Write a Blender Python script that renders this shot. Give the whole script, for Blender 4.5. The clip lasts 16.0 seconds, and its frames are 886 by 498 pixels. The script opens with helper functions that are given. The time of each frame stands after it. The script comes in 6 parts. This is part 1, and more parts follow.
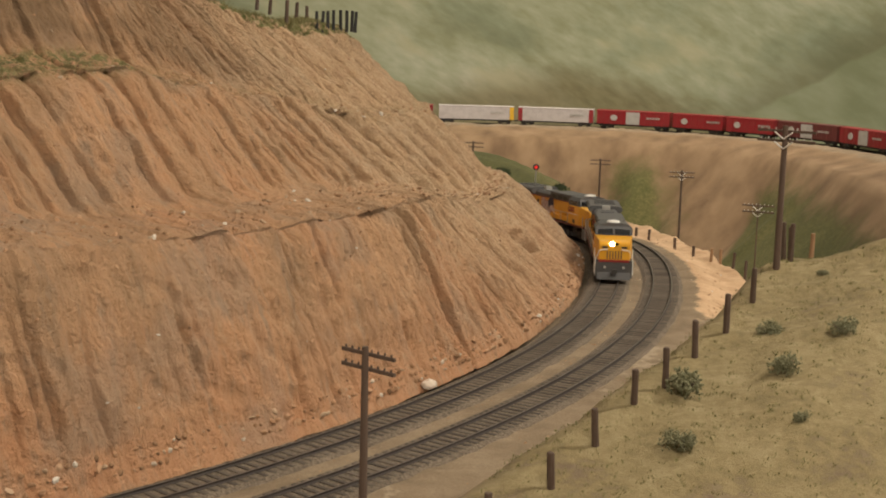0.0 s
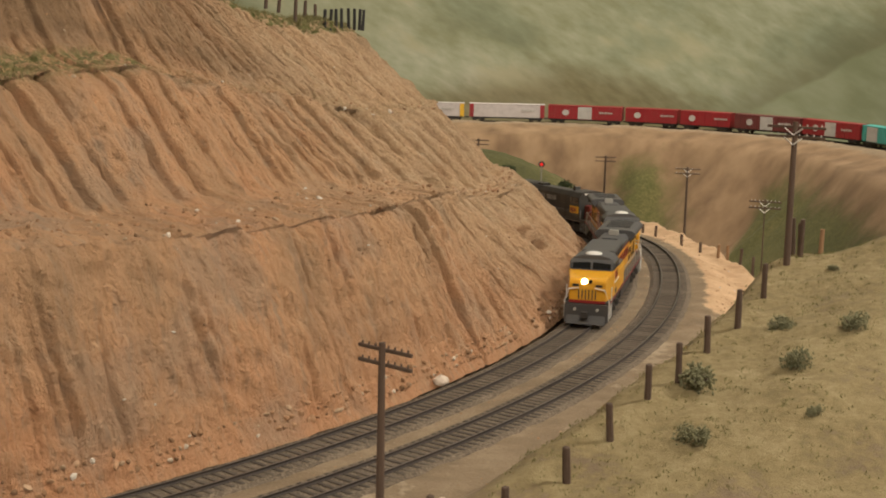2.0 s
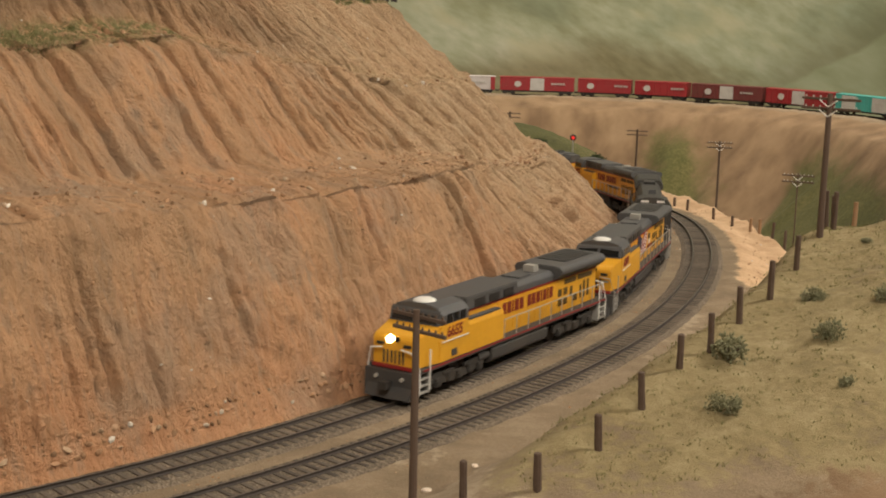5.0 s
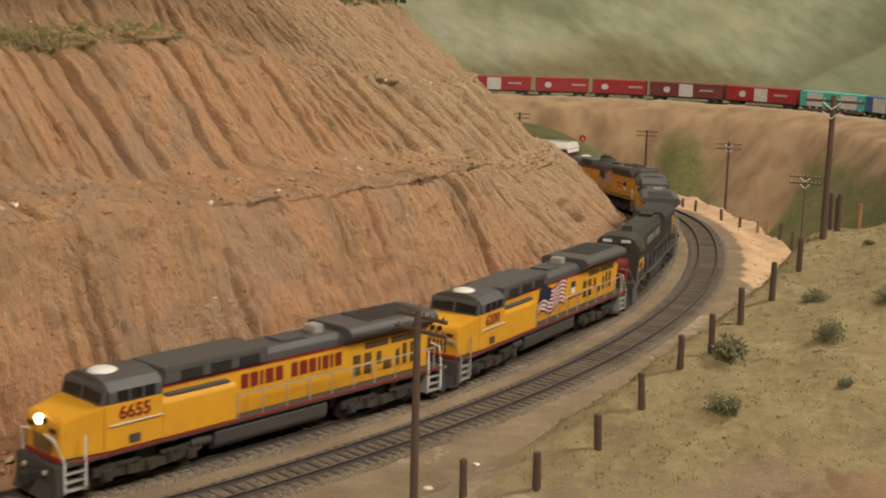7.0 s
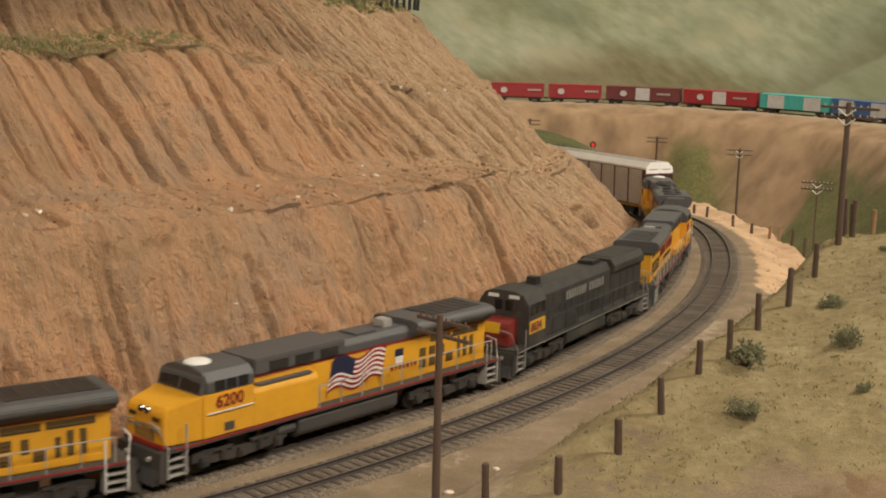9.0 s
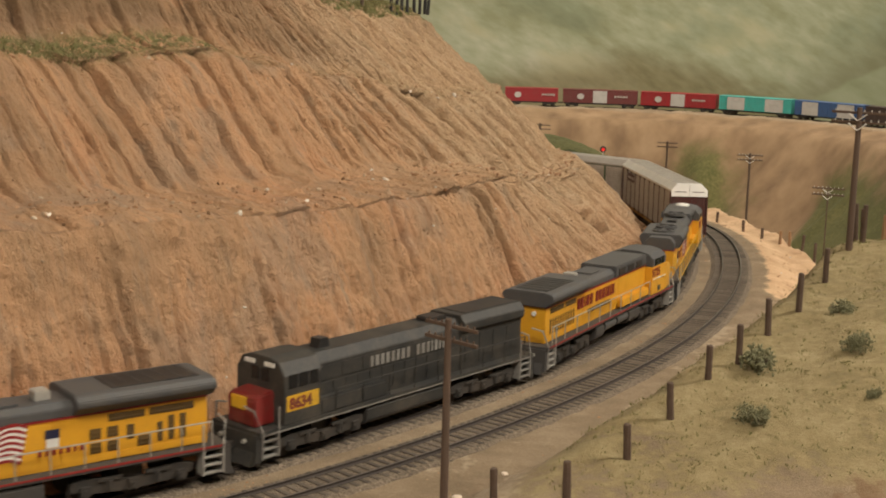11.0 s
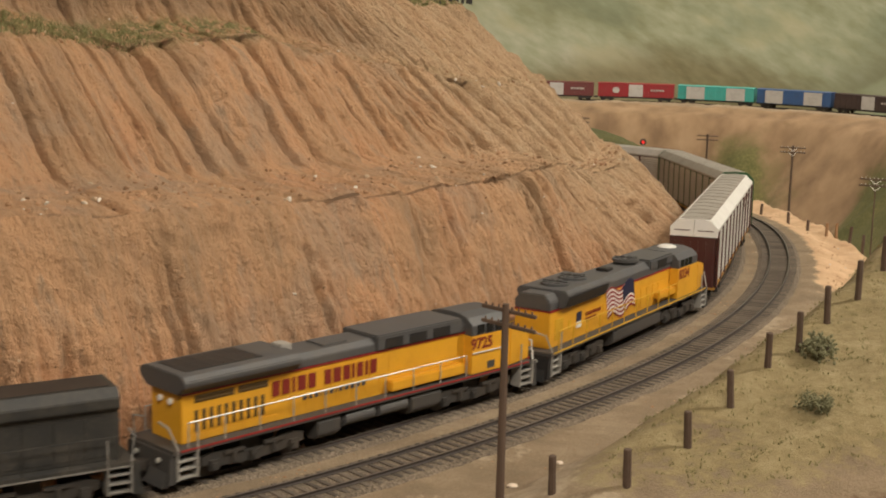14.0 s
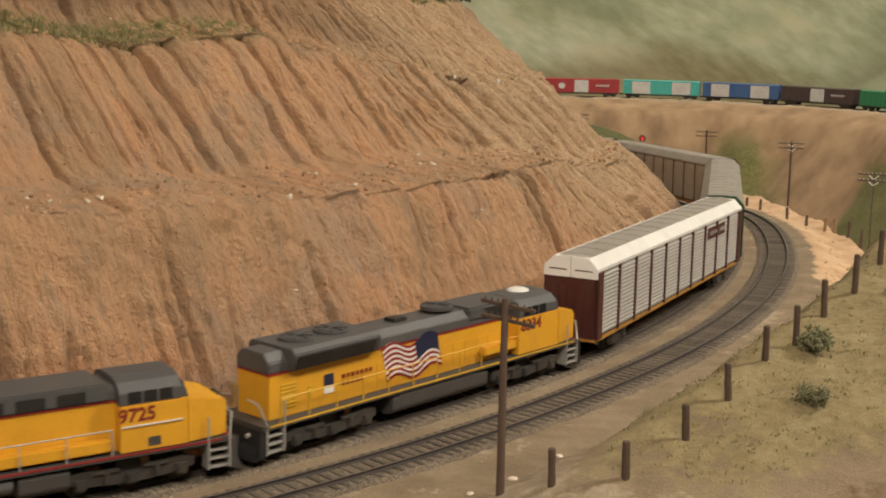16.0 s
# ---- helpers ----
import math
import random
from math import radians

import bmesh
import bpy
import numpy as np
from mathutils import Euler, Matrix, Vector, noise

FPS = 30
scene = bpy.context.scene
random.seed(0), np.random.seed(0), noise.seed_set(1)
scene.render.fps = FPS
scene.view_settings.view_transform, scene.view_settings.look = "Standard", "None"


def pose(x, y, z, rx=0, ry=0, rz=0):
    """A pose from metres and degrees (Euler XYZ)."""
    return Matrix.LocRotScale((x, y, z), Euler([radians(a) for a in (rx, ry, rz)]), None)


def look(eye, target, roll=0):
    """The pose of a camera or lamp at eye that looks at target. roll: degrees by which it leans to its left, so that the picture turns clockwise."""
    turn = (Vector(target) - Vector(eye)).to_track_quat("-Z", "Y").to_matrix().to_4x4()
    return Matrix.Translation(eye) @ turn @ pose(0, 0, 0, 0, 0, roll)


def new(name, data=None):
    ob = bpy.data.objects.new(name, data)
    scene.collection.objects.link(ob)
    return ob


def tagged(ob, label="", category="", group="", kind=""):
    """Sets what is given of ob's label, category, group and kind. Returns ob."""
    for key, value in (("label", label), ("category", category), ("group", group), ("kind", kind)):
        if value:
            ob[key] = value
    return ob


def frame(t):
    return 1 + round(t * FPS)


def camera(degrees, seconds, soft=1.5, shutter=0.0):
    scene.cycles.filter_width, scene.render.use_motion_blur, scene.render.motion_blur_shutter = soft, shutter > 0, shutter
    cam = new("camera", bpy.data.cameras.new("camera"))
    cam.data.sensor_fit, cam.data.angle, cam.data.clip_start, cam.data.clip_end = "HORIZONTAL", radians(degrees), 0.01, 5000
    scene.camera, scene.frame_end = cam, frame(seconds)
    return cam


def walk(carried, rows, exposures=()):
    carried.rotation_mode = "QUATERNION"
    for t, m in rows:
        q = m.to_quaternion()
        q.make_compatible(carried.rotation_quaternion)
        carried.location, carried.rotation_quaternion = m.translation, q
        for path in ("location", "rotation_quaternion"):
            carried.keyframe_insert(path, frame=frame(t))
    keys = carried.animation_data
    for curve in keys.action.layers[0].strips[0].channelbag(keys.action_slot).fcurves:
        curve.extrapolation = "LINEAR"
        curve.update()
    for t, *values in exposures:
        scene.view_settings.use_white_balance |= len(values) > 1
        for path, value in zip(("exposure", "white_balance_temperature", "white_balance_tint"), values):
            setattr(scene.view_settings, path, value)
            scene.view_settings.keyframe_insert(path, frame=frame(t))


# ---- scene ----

# ---------------------------------------------------------------- camera
cam = camera(37.19, 16.0, 1.9, 0.5)
# seconds, eye x y z, pitch, lean, turn
PATH = [
    (0, 0.0000, 0.0000, 0.2159, -9.043, 1.478, 0.000),
    (0.5, -0.0004, -0.0020, 0.2160, -9.344, 1.294, 0.134),
    (1, -0.0025, -0.0045, 0.2159, -9.218, 1.294, 0.312),
    (1.5, -0.0035, -0.0045, 0.2161, -9.264, 1.224, 0.268),
    (2, -0.0057, -0.0038, 0.2158, -9.145, 1.255, 0.103),
    (2.5, -0.0055, -0.0033, 0.2155, -9.269, 1.223, 0.061),
    (3, -0.0037, -0.0045, 0.2156, -9.316, 1.334, -0.024),
    (3.5, -0.0042, -0.0074, 0.2162, -9.298, 1.448, -0.025),
    (4, -0.0109, -0.0083, 0.2137, -9.772, 1.578, 0.620),
    (6.5, -0.0019, -0.0107, 0.2141, -10.426, 1.398, 1.746),
    (7, -0.0029, -0.0139, 0.2152, -10.307, 1.501, 1.915),
    (7.5, -0.0025, -0.0157, 0.2147, -10.193, 1.471, 1.768),
    (8, -0.0045, -0.0181, 0.2148, -10.164, 1.501, 1.576),
    (8.5, -0.0093, -0.0196, 0.2159, -10.095, 1.371, 1.954),
    (11, -0.0088, -0.0182, 0.2154, -9.854, 1.507, 2.664),
    (11.5, -0.0095, -0.0184, 0.2151, -9.771, 1.392, 2.888),
    (12, -0.0144, -0.0157, 0.2124, -9.916, 1.769, 2.914),
    (12.5, -0.0180, -0.0095, 0.2090, -10.277, 1.650, 3.021),
    (13, -0.0160, -0.0065, 0.2082, -10.268, 0.989, 3.259),
    (13.5, -0.0154, -0.0079, 0.2080, -10.169, 1.063, 3.830),
    (14, -0.0199, -0.0104, 0.2079, -10.022, 1.328, 4.059),
    (14.5, -0.0204, -0.0109, 0.2094, -9.793, 0.832, 4.235),
    (15, -0.0206, -0.0107, 0.2071, -10.139, 1.174, 3.878),
    (15.5, -0.0204, -0.0112, 0.2068, -10.274, 1.156, 3.768),
    (16, -0.0191, -0.0163, 0.2080, -10.121, 1.037, 4.081),
]


def eye_pose(x, y, z, pitch, lean, turn):
    return pose(x, y, z) @ pose(0, 0, 0, 0, 0, turn) @ pose(0, 0, 0, 90 + pitch) @ pose(0, 0, 0, 0, 0, lean)


walk(cam, [(r[0], eye_pose(*r[1:])) for r in PATH], [(0.0, 0.0), (6.5, 0.05), (11.0, 0.1), (16.0, 0.1)])

# ---------------------------------------------------------------- light
world = bpy.data.worlds.new("room_air")
world.use_nodes = True
world.node_tree.nodes["Background"].inputs[0].default_value = (1.0, 0.9, 0.78, 1)
world.node_tree.nodes["Background"].inputs[1].default_value = 0.05
scene.world = world


def lamp(name, eye, target, w, h, watts, colour):
    data = bpy.data.lights.new(name, "AREA")
    data.shape, data.size, data.size_y, data.energy, data.color = "RECTANGLE", w, h, watts, colour
    ob = new(name, data)
    ob.matrix_world = look(eye, target)
    return ob


WARM = (1.0, 0.91, 0.78)
lamp("ceiling_light_front", (0.15, -0.75, 1.44), (0.05, 0.95, 0.0), 0.8, 0.2, 28, WARM)
lamp("ceiling_light_middle", (1.15, 0.85, 1.44), (0.05, 0.95, 0.0), 0.2, 0.9, 43, WARM)
lamp("ceiling_light_far", (0.7, 2.7, 1.44), (0.7, 3.6, 0.0), 3.0, 0.25, 50, WARM)
scene.view_settings.exposure = 0.0

# ---------------------------------------------------------------- materials
def tree(name):
    m = bpy.data.materials.new(name)
    m.use_nodes = True
    nt = m.node_tree
    return m, nt, nt.nodes["Principled BSDF"]


def node(nt, kind, **values):
    n = nt.nodes.new(kind)
    for key, v in values.items():
        n.inputs[key].default_value = v
    return n


def noise_at(nt, scale, detail=6.0, rough=0.6, stretch=None, coords="Object", shift=(0, 0, 0)):
    tc = nt.nodes.new("ShaderNodeTexCoord")
    mp = nt.nodes.new("ShaderNodeMapping")
    mp.inputs["Scale"].default_value = stretch or (1, 1, 1)
    mp.inputs["Location"].default_value = shift
    nt.links.new(tc.outputs[coords], mp.inputs["Vector"])
    n = node(nt, "ShaderNodeTexNoise", Scale=scale, Detail=detail, Roughness=rough)
    nt.links.new(mp.outputs[0], n.inputs["Vector"])
    return n.outputs["Fac"]


def ramp(nt, fac, stops):
    r = nt.nodes.new("ShaderNodeValToRGB")
    el = r.color_ramp.elements
    while len(el) > len(stops):
        el.remove(el[-1])
    while len(el) < len(stops):
        el.new(0.5)
    for e, (p, c) in zip(el, stops):
        e.position, e.color = p, (*c, 1)
    nt.links.new(fac, r.inputs[0])
    return r.outputs[0]


def mix(nt, fac, a, b, kind="MIX"):
    m = nt.nodes.new("ShaderNodeMix")
    m.data_type, m.blend_type = "RGBA", kind
    for sock, v in ((m.inputs[0], fac), (m.inputs[6], a), (m.inputs[7], b)):
        if isinstance(v, bpy.types.NodeSocket):
            nt.links.new(v, sock)
        else:
            sock.default_value = v if isinstance(v, float) else (*v, 1)
    return m.outputs[2]


def maths(nt, op, a, b=0.0, c=0.0):
    m = nt.nodes.new("ShaderNodeMath")
    m.operation = op
    for sock, v in zip(m.inputs, (a, b, c)):
        if isinstance(v, bpy.types.NodeSocket):
            nt.links.new(v, sock)
        else:
            sock.default_value = v
    return m.outputs[0]


def between(nt, v, lo, hi):
    m = nt.nodes.new("ShaderNodeMapRange")
    m.interpolation_type = "SMOOTHSTEP"
    m.inputs["From Min"].default_value, m.inputs["From Max"].default_value = lo, hi
    nt.links.new(v, m.inputs["Value"])
    return m.outputs[0]


def bump(nt, bsdf, height, strength, distance):
    b = nt.nodes.new("ShaderNodeBump")
    b.inputs["Strength"].default_value, b.inputs["Distance"].default_value = strength, distance
    nt.links.new(height, b.inputs["Height"])
    nt.links.new(b.outputs[0], bsdf.inputs["Normal"])


def paint(name, colour, rough=0.5, metal=0.0, dirt=0.25, dirt_colour=(0.09, 0.065, 0.045), scale=60.0):
    """Model paint with a little weathering dust on it."""
    m, nt, b = tree(name)
    big = noise_at(nt, scale, 5, 0.65)
    fine = noise_at(nt, scale * 9, 3, 0.6)
    k = maths(nt, "MULTIPLY", between(nt, maths(nt, "ADD", big, maths(nt, "MULTIPLY", fine, 0.35)), 0.5, 0.95), dirt)
    nt.links.new(mix(nt, k, colour, dirt_colour), b.inputs["Base Color"])
    b.inputs["Metallic"].default_value = metal
    nt.links.new(maths(nt, "ADD", maths(nt, "MULTIPLY", big, 0.2), rough - 0.1), b.inputs["Roughness"])
    bump(nt, b, fine, 0.12, 0.0004)
    return m


YELLOW = paint("loco_yellow", (0.70, 0.345, 0.022), 0.42, dirt=0.2, dirt_colour=(0.28, 0.14, 0.03))
GREY = paint("roof_grey", (0.072, 0.072, 0.074), 0.55, dirt=0.5, dirt_colour=(0.115, 0.098, 0.08))
FRAME_GREY = paint("frame_grey", (0.052, 0.049, 0.047), 0.6, dirt=0.5, dirt_colour=(0.085, 0.066, 0.048))
TRUCK = paint("truck_grey", (0.034, 0.031, 0.028), 0.65, dirt=0.6, dirt_colour=(0.07, 0.052, 0.036))
RED = paint("stripe_red", (0.27, 0.018, 0.018), 0.45, dirt=0.2)
MAROON = paint("dark_red_numbers", (0.20, 0.018, 0.012), 0.5, dirt=0.1)
WHITE = paint("white_paint", (0.75, 0.73, 0.68), 0.45, dirt=0.15)
SILVER = paint("handrail_silver", (0.45, 0.43, 0.39), 0.4, 0.3, dirt=0.3)
BLACK = paint("black_parts", (0.016, 0.016, 0.017), 0.5, dirt=0.3)
SP_GREY = paint("weathered_dark_grey", (0.024, 0.024, 0.023), 0.6, dirt=0.8, dirt_colour=(0.075, 0.064, 0.050), scale=45)
SP_RED = paint("faded_scarlet", (0.21, 0.016, 0.014), 0.55, dirt=0.6)
SP_YELLOW = paint("faded_yellow", (0.66, 0.38, 0.02), 0.55, dirt=0.3)
SP_LETTER = paint("worn_white_letters", (0.24, 0.23, 0.21), 0.6, dirt=0.7)
BLUE = paint("flag_blue", (0.012, 0.016, 0.05), 0.5, dirt=0.1)
DARK_GLASS, _nt, _b = tree("dark_window_glass")
_b.inputs["Base Color"].default_value, _b.inputs["Roughness"].default_value = (0.012, 0.013, 0.014, 1), 0.08
LIT, _nt, _b = tree("lit_headlight")
_b.inputs["Emission Color"].default_value, _b.inputs["Emission Strength"].default_value = (1, 0.82, 0.5, 1), 14
SIGNAL_LIT, _nt, _b = tree("lit_signal_red")
_b.inputs["Base Color"].default_value = (0.3, 0.01, 0.01, 1)
_b.inputs["Emission Color"].default_value, _b.inputs["Emission Strength"].default_value = (1, 0.03, 0.02, 1), 0.7

STEEL = paint("rail_top_steel", (0.13, 0.11, 0.095), 0.4, 0.5, dirt=0.3)
RUST = paint("rail_side_rust", (0.035, 0.026, 0.021), 0.75, dirt=0.3)
WOOD = paint("weathered_post_wood", (0.085, 0.052, 0.034), 0.85, dirt=0.6, dirt_colour=(0.14, 0.10, 0.075), scale=120)
POLE_WOOD = paint("dark_pole_wood", (0.10, 0.062, 0.042), 0.8, dirt=0.5, dirt_colour=(0.12, 0.085, 0.06), scale=120)
INSULATOR = paint("pale_insulator", (0.42, 0.40, 0.35), 0.35, dirt=0.1)


def tie_material():
    m, nt, b = tree("creosoted_tie_wood")
    info = nt.nodes.new("ShaderNodeObjectInfo")
    grain = noise_at(nt, 900, 4, 0.6, (1, 0.15, 1))
    k = maths(nt, "ADD", maths(nt, "MULTIPLY", info.outputs["Random"], 0.5), maths(nt, "MULTIPLY", grain, 0.5))
    nt.links.new(ramp(nt, k, [(0.15, (0.060, 0.047, 0.036)), (0.5, (0.105, 0.083, 0.062)), (0.85, (0.165, 0.13, 0.098))]), b.inputs["Base Color"])
    b.inputs["Roughness"].default_value = 0.9
    return m


def rock_material():
    """Carved, stained plaster: buff and grey streaks that run down the slope, with salmon soil showing through."""
    m, nt, b = tree("carved_clay_rock")
    at = nt.nodes.new("ShaderNodeAttribute")
    at.attribute_name = "along"
    mp = nt.nodes.new("ShaderNodeMapping")
    mp.inputs["Scale"].default_value = (1, 0.26, 0.26)
    nt.links.new(at.outputs["Vector"], mp.inputs["Vector"])

    def streak(scale, detail, rough):
        n = node(nt, "ShaderNodeTexNoise", Scale=scale, Detail=detail, Roughness=rough)
        nt.links.new(mp.outputs[0], n.inputs["Vector"])
        return n.outputs["Fac"]
    wide, narrow, thin = streak(30, 5, 0.6), streak(140, 4, 0.65), streak(420, 3, 0.6)
    patch = noise_at(nt, 11, 5, 0.6)
    mottle = noise_at(nt, 70, 5, 0.7)
    fine = noise_at(nt, 420, 5, 0.7)
    sep = nt.nodes.new("ShaderNodeSeparateXYZ")
    nt.links.new(at.outputs["Vector"], sep.inputs[0])
    low = ramp(nt, maths(nt, "ADD", sep.outputs["Z"], maths(nt, "MULTIPLY", maths(nt, "SUBTRACT", mottle, 0.5), 0.06)), [(0.0, (1, 1, 1)), (0.03, (0.5, 0.5, 0.5)), (0.075, (0, 0, 0))])
    buff = ramp(nt, maths(nt, "ADD", maths(nt, "MULTIPLY", wide, 0.7), maths(nt, "MULTIPLY", narrow, 0.3)),
                [(0.33, (0.36, 0.220, 0.120)), (0.45, (0.475, 0.282, 0.152)), (0.55, (0.56, 0.318, 0.166)), (0.68, (0.49, 0.325, 0.198))])
    salmon = ramp(nt, narrow, [(0.3, (0.47, 0.21, 0.096)), (0.7, (0.66, 0.35, 0.185))])
    k = maths(nt, "ADD", maths(nt, "MULTIPLY", low, 0.7), maths(nt, "MULTIPLY", between(nt, maths(nt, "ADD", patch, maths(nt, "MULTIPLY", wide, 0.6)), 0.78, 1.0), 0.5))
    c = mix(nt, maths(nt, "MINIMUM", k, 0.85), buff, salmon)
    grey = between(nt, maths(nt, "ADD", narrow, maths(nt, "MULTIPLY", patch, 0.25)), 0.62, 0.80)
    c = mix(nt, maths(nt, "MULTIPLY", grey, 0.35), c, (0.21, 0.17, 0.125))
    c = mix(nt, maths(nt, "MULTIPLY", between(nt, mottle, 0.56, 0.72), 0.30), c, (0.58, 0.40, 0.245))
    speck = between(nt, fine, 0.64, 0.74)
    c = mix(nt, maths(nt, "MULTIPLY", speck, 0.5), c, (0.62, 0.48, 0.34))
    dark = between(nt, fine, 0.42, 0.32)
    c = mix(nt, maths(nt, "MULTIPLY", dark, 0.28), c, (0.12, 0.075, 0.045))
    # grey-mauve weathered plates, pale buff rock at the nose of the cut, darker brown on the top tier
    plates = between(nt, maths(nt, "ADD", noise_at(nt, 17, 4, 0.55, shift=(3, 1, 7)), maths(nt, "MULTIPLY", wide, 0.3)), 0.66, 0.80)
    c = mix(nt, maths(nt, "MULTIPLY", plates, 0.45), c, ramp(nt, mottle, [(0.35, (0.29, 0.21, 0.145)), (0.65, (0.42, 0.31, 0.215))]))
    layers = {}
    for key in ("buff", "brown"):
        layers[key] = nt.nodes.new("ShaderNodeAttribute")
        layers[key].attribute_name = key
    sand = ramp(nt, maths(nt, "ADD", maths(nt, "MULTIPLY", narrow, 0.5), maths(nt, "MULTIPLY", fine, 0.5)), [(0.35, (0.36, 0.24, 0.135)), (0.5, (0.54, 0.38, 0.225)), (0.66, (0.68, 0.51, 0.33))])
    c = mix(nt, maths(nt, "MULTIPLY", layers["buff"].outputs["Fac"], 0.72), c, sand)
    top_brown = ramp(nt, narrow, [(0.3, (0.15, 0.092, 0.046)), (0.7, (0.28, 0.175, 0.092))])
    c = mix(nt, maths(nt, "MULTIPLY", maths(nt, "MULTIPLY", layers["brown"].outputs["Fac"], between(nt, patch, 0.25, 0.48)), 0.85), c, top_brown)
    grass = nt.nodes.new("ShaderNodeAttribute")
    grass.attribute_name = "grass"
    g = maths(nt, "MULTIPLY", grass.outputs["Fac"], between(nt, noise_at(nt, 160, 5, 0.7), 0.38, 0.56))
    c = mix(nt, g, c, ramp(nt, fine, [(0.3, (0.075, 0.085, 0.022)), (0.7, (0.23, 0.22, 0.075))]))
    nt.links.new(c, b.inputs["Base Color"])
    b.inputs["Roughness"].default_value = 0.95
    h = maths(nt, "ADD", maths(nt, "ADD", maths(nt, "MULTIPLY", narrow, 1.2), maths(nt, "MULTIPLY", thin, 0.5)), maths(nt, "ADD", maths(nt, "MULTIPLY", fine, 0.9), maths(nt, "MULTIPLY", mottle, 0.5)))
    lumps = noise_at(nt, 190, 4, 0.7)
    h = maths(nt, "ADD", h, maths(nt, "MULTIPLY", lumps, 0.9))
    bump(nt, b, h, 1.0, 0.0036)
    return m


def ground_material():
    """Dirt by the track, dry grass on the knoll, plaster on the apron, grass on the far slopes; the mesh says where."""
    m, nt, b = tree("scenery_ground")

    def att(name):
        a = nt.nodes.new("ShaderNodeAttribute")
        a.attribute_name = name
        return a.outputs["Fac"]
    big, mid, fine, grit = (noise_at(nt, s, 5, 0.65) for s in (5, 30, 170, 900))
    dirt = ramp(nt, maths(nt, "ADD", maths(nt, "MULTIPLY", mid, 0.6), maths(nt, "MULTIPLY", grit, 0.4)),
                [(0.32, (0.155, 0.108, 0.064)), (0.5, (0.24, 0.175, 0.107)), (0.68, (0.36, 0.275, 0.18))])
    straw = ramp(nt, maths(nt, "ADD", maths(nt, "MULTIPLY", mid, 0.5), maths(nt, "MULTIPLY", fine, 0.5)),
                 [(0.34, (0.155, 0.115, 0.050)), (0.5, (0.245, 0.188, 0.088)), (0.66, (0.335, 0.265, 0.142))])
    plaster = ramp(nt, maths(nt, "ADD", maths(nt, "MULTIPLY", mid, 0.7), maths(nt, "MULTIPLY", fine, 0.3)),
                   [(0.35, (0.44, 0.27, 0.145)), (0.6, (0.66, 0.45, 0.27))])
    streaks = noise_at(nt, 9, 4, 0.55, (1.6, 1.6, 0.35))
    clay = ramp(nt, streaks, [(0.3, (0.145, 0.088, 0.045)), (0.5, (0.225, 0.142, 0.075)), (0.72, (0.30, 0.20, 0.112))])
    green = ramp(nt, maths(nt, "ADD", maths(nt, "MULTIPLY", big, 0.5), maths(nt, "MULTIPLY", fine, 0.5)),
                 [(0.35, (0.040, 0.042, 0.010)), (0.52, (0.082, 0.080, 0.020)), (0.68, (0.165, 0.135, 0.05))])
    wob = maths(nt, "MULTIPLY", maths(nt, "SUBTRACT", maths(nt, "ADD", maths(nt, "MULTIPLY", mid, 0.6), maths(nt, "MULTIPLY", fine, 0.4)), 0.5), 2.2)

    def mask(name):
        return between(nt, maths(nt, "ADD", att(name), wob), 0.35, 0.65)
    c = mix(nt, mask("straw"), dirt, straw)
    c = mix(nt, maths(nt, "MULTIPLY", mask("bare"), 0.75), c, ramp(nt, fine, [(0.35, (0.29, 0.215, 0.14)), (0.65, (0.45, 0.36, 0.25))]))
    c = mix(nt, mask("plaster"), c, plaster)
    c = mix(nt, mask("clay"), c, clay)
    soft_edge = maths(nt, "MULTIPLY", maths(nt, "SUBTRACT", big, 0.5), 1.5)
    c = mix(nt, between(nt, maths(nt, "ADD", maths(nt, "ADD", att("green"), soft_edge), maths(nt, "MULTIPLY", wob, 0.6)), 0.15, 0.90), c, green)
    nt.links.new(c, b.inputs["Base Color"])
    b.inputs["Roughness"].default_value = 0.95
    bump(nt, b, maths(nt, "ADD", grit, maths(nt, "MULTIPLY", fine, 0.8)), 0.6, 0.0016)
    return m


def ballast_material():
    m, nt, b = tree("grey_ballast")
    tc = nt.nodes.new("ShaderNodeTexCoord")
    v = node(nt, "ShaderNodeTexVoronoi", Scale=1100)
    nt.links.new(tc.outputs["Object"], v.inputs["Vector"])
    patch = noise_at(nt, 40, 4, 0.6)
    sep = nt.nodes.new("ShaderNodeSeparateColor")
    nt.links.new(v.outputs["Color"], sep.inputs[0])
    k = maths(nt, "ADD", maths(nt, "MULTIPLY", sep.outputs[0], 0.55), maths(nt, "MULTIPLY", patch, 0.45))
    nt.links.new(ramp(nt, k, [(0.2, (0.105, 0.080, 0.056)), (0.5, (0.175, 0.135, 0.095)), (0.85, (0.29, 0.225, 0.16))]), b.inputs["Base Color"])
    b.inputs["Roughness"].default_value = 0.95
    bump(nt, b, v.outputs["Distance"], 0.9, 0.0012)
    return m


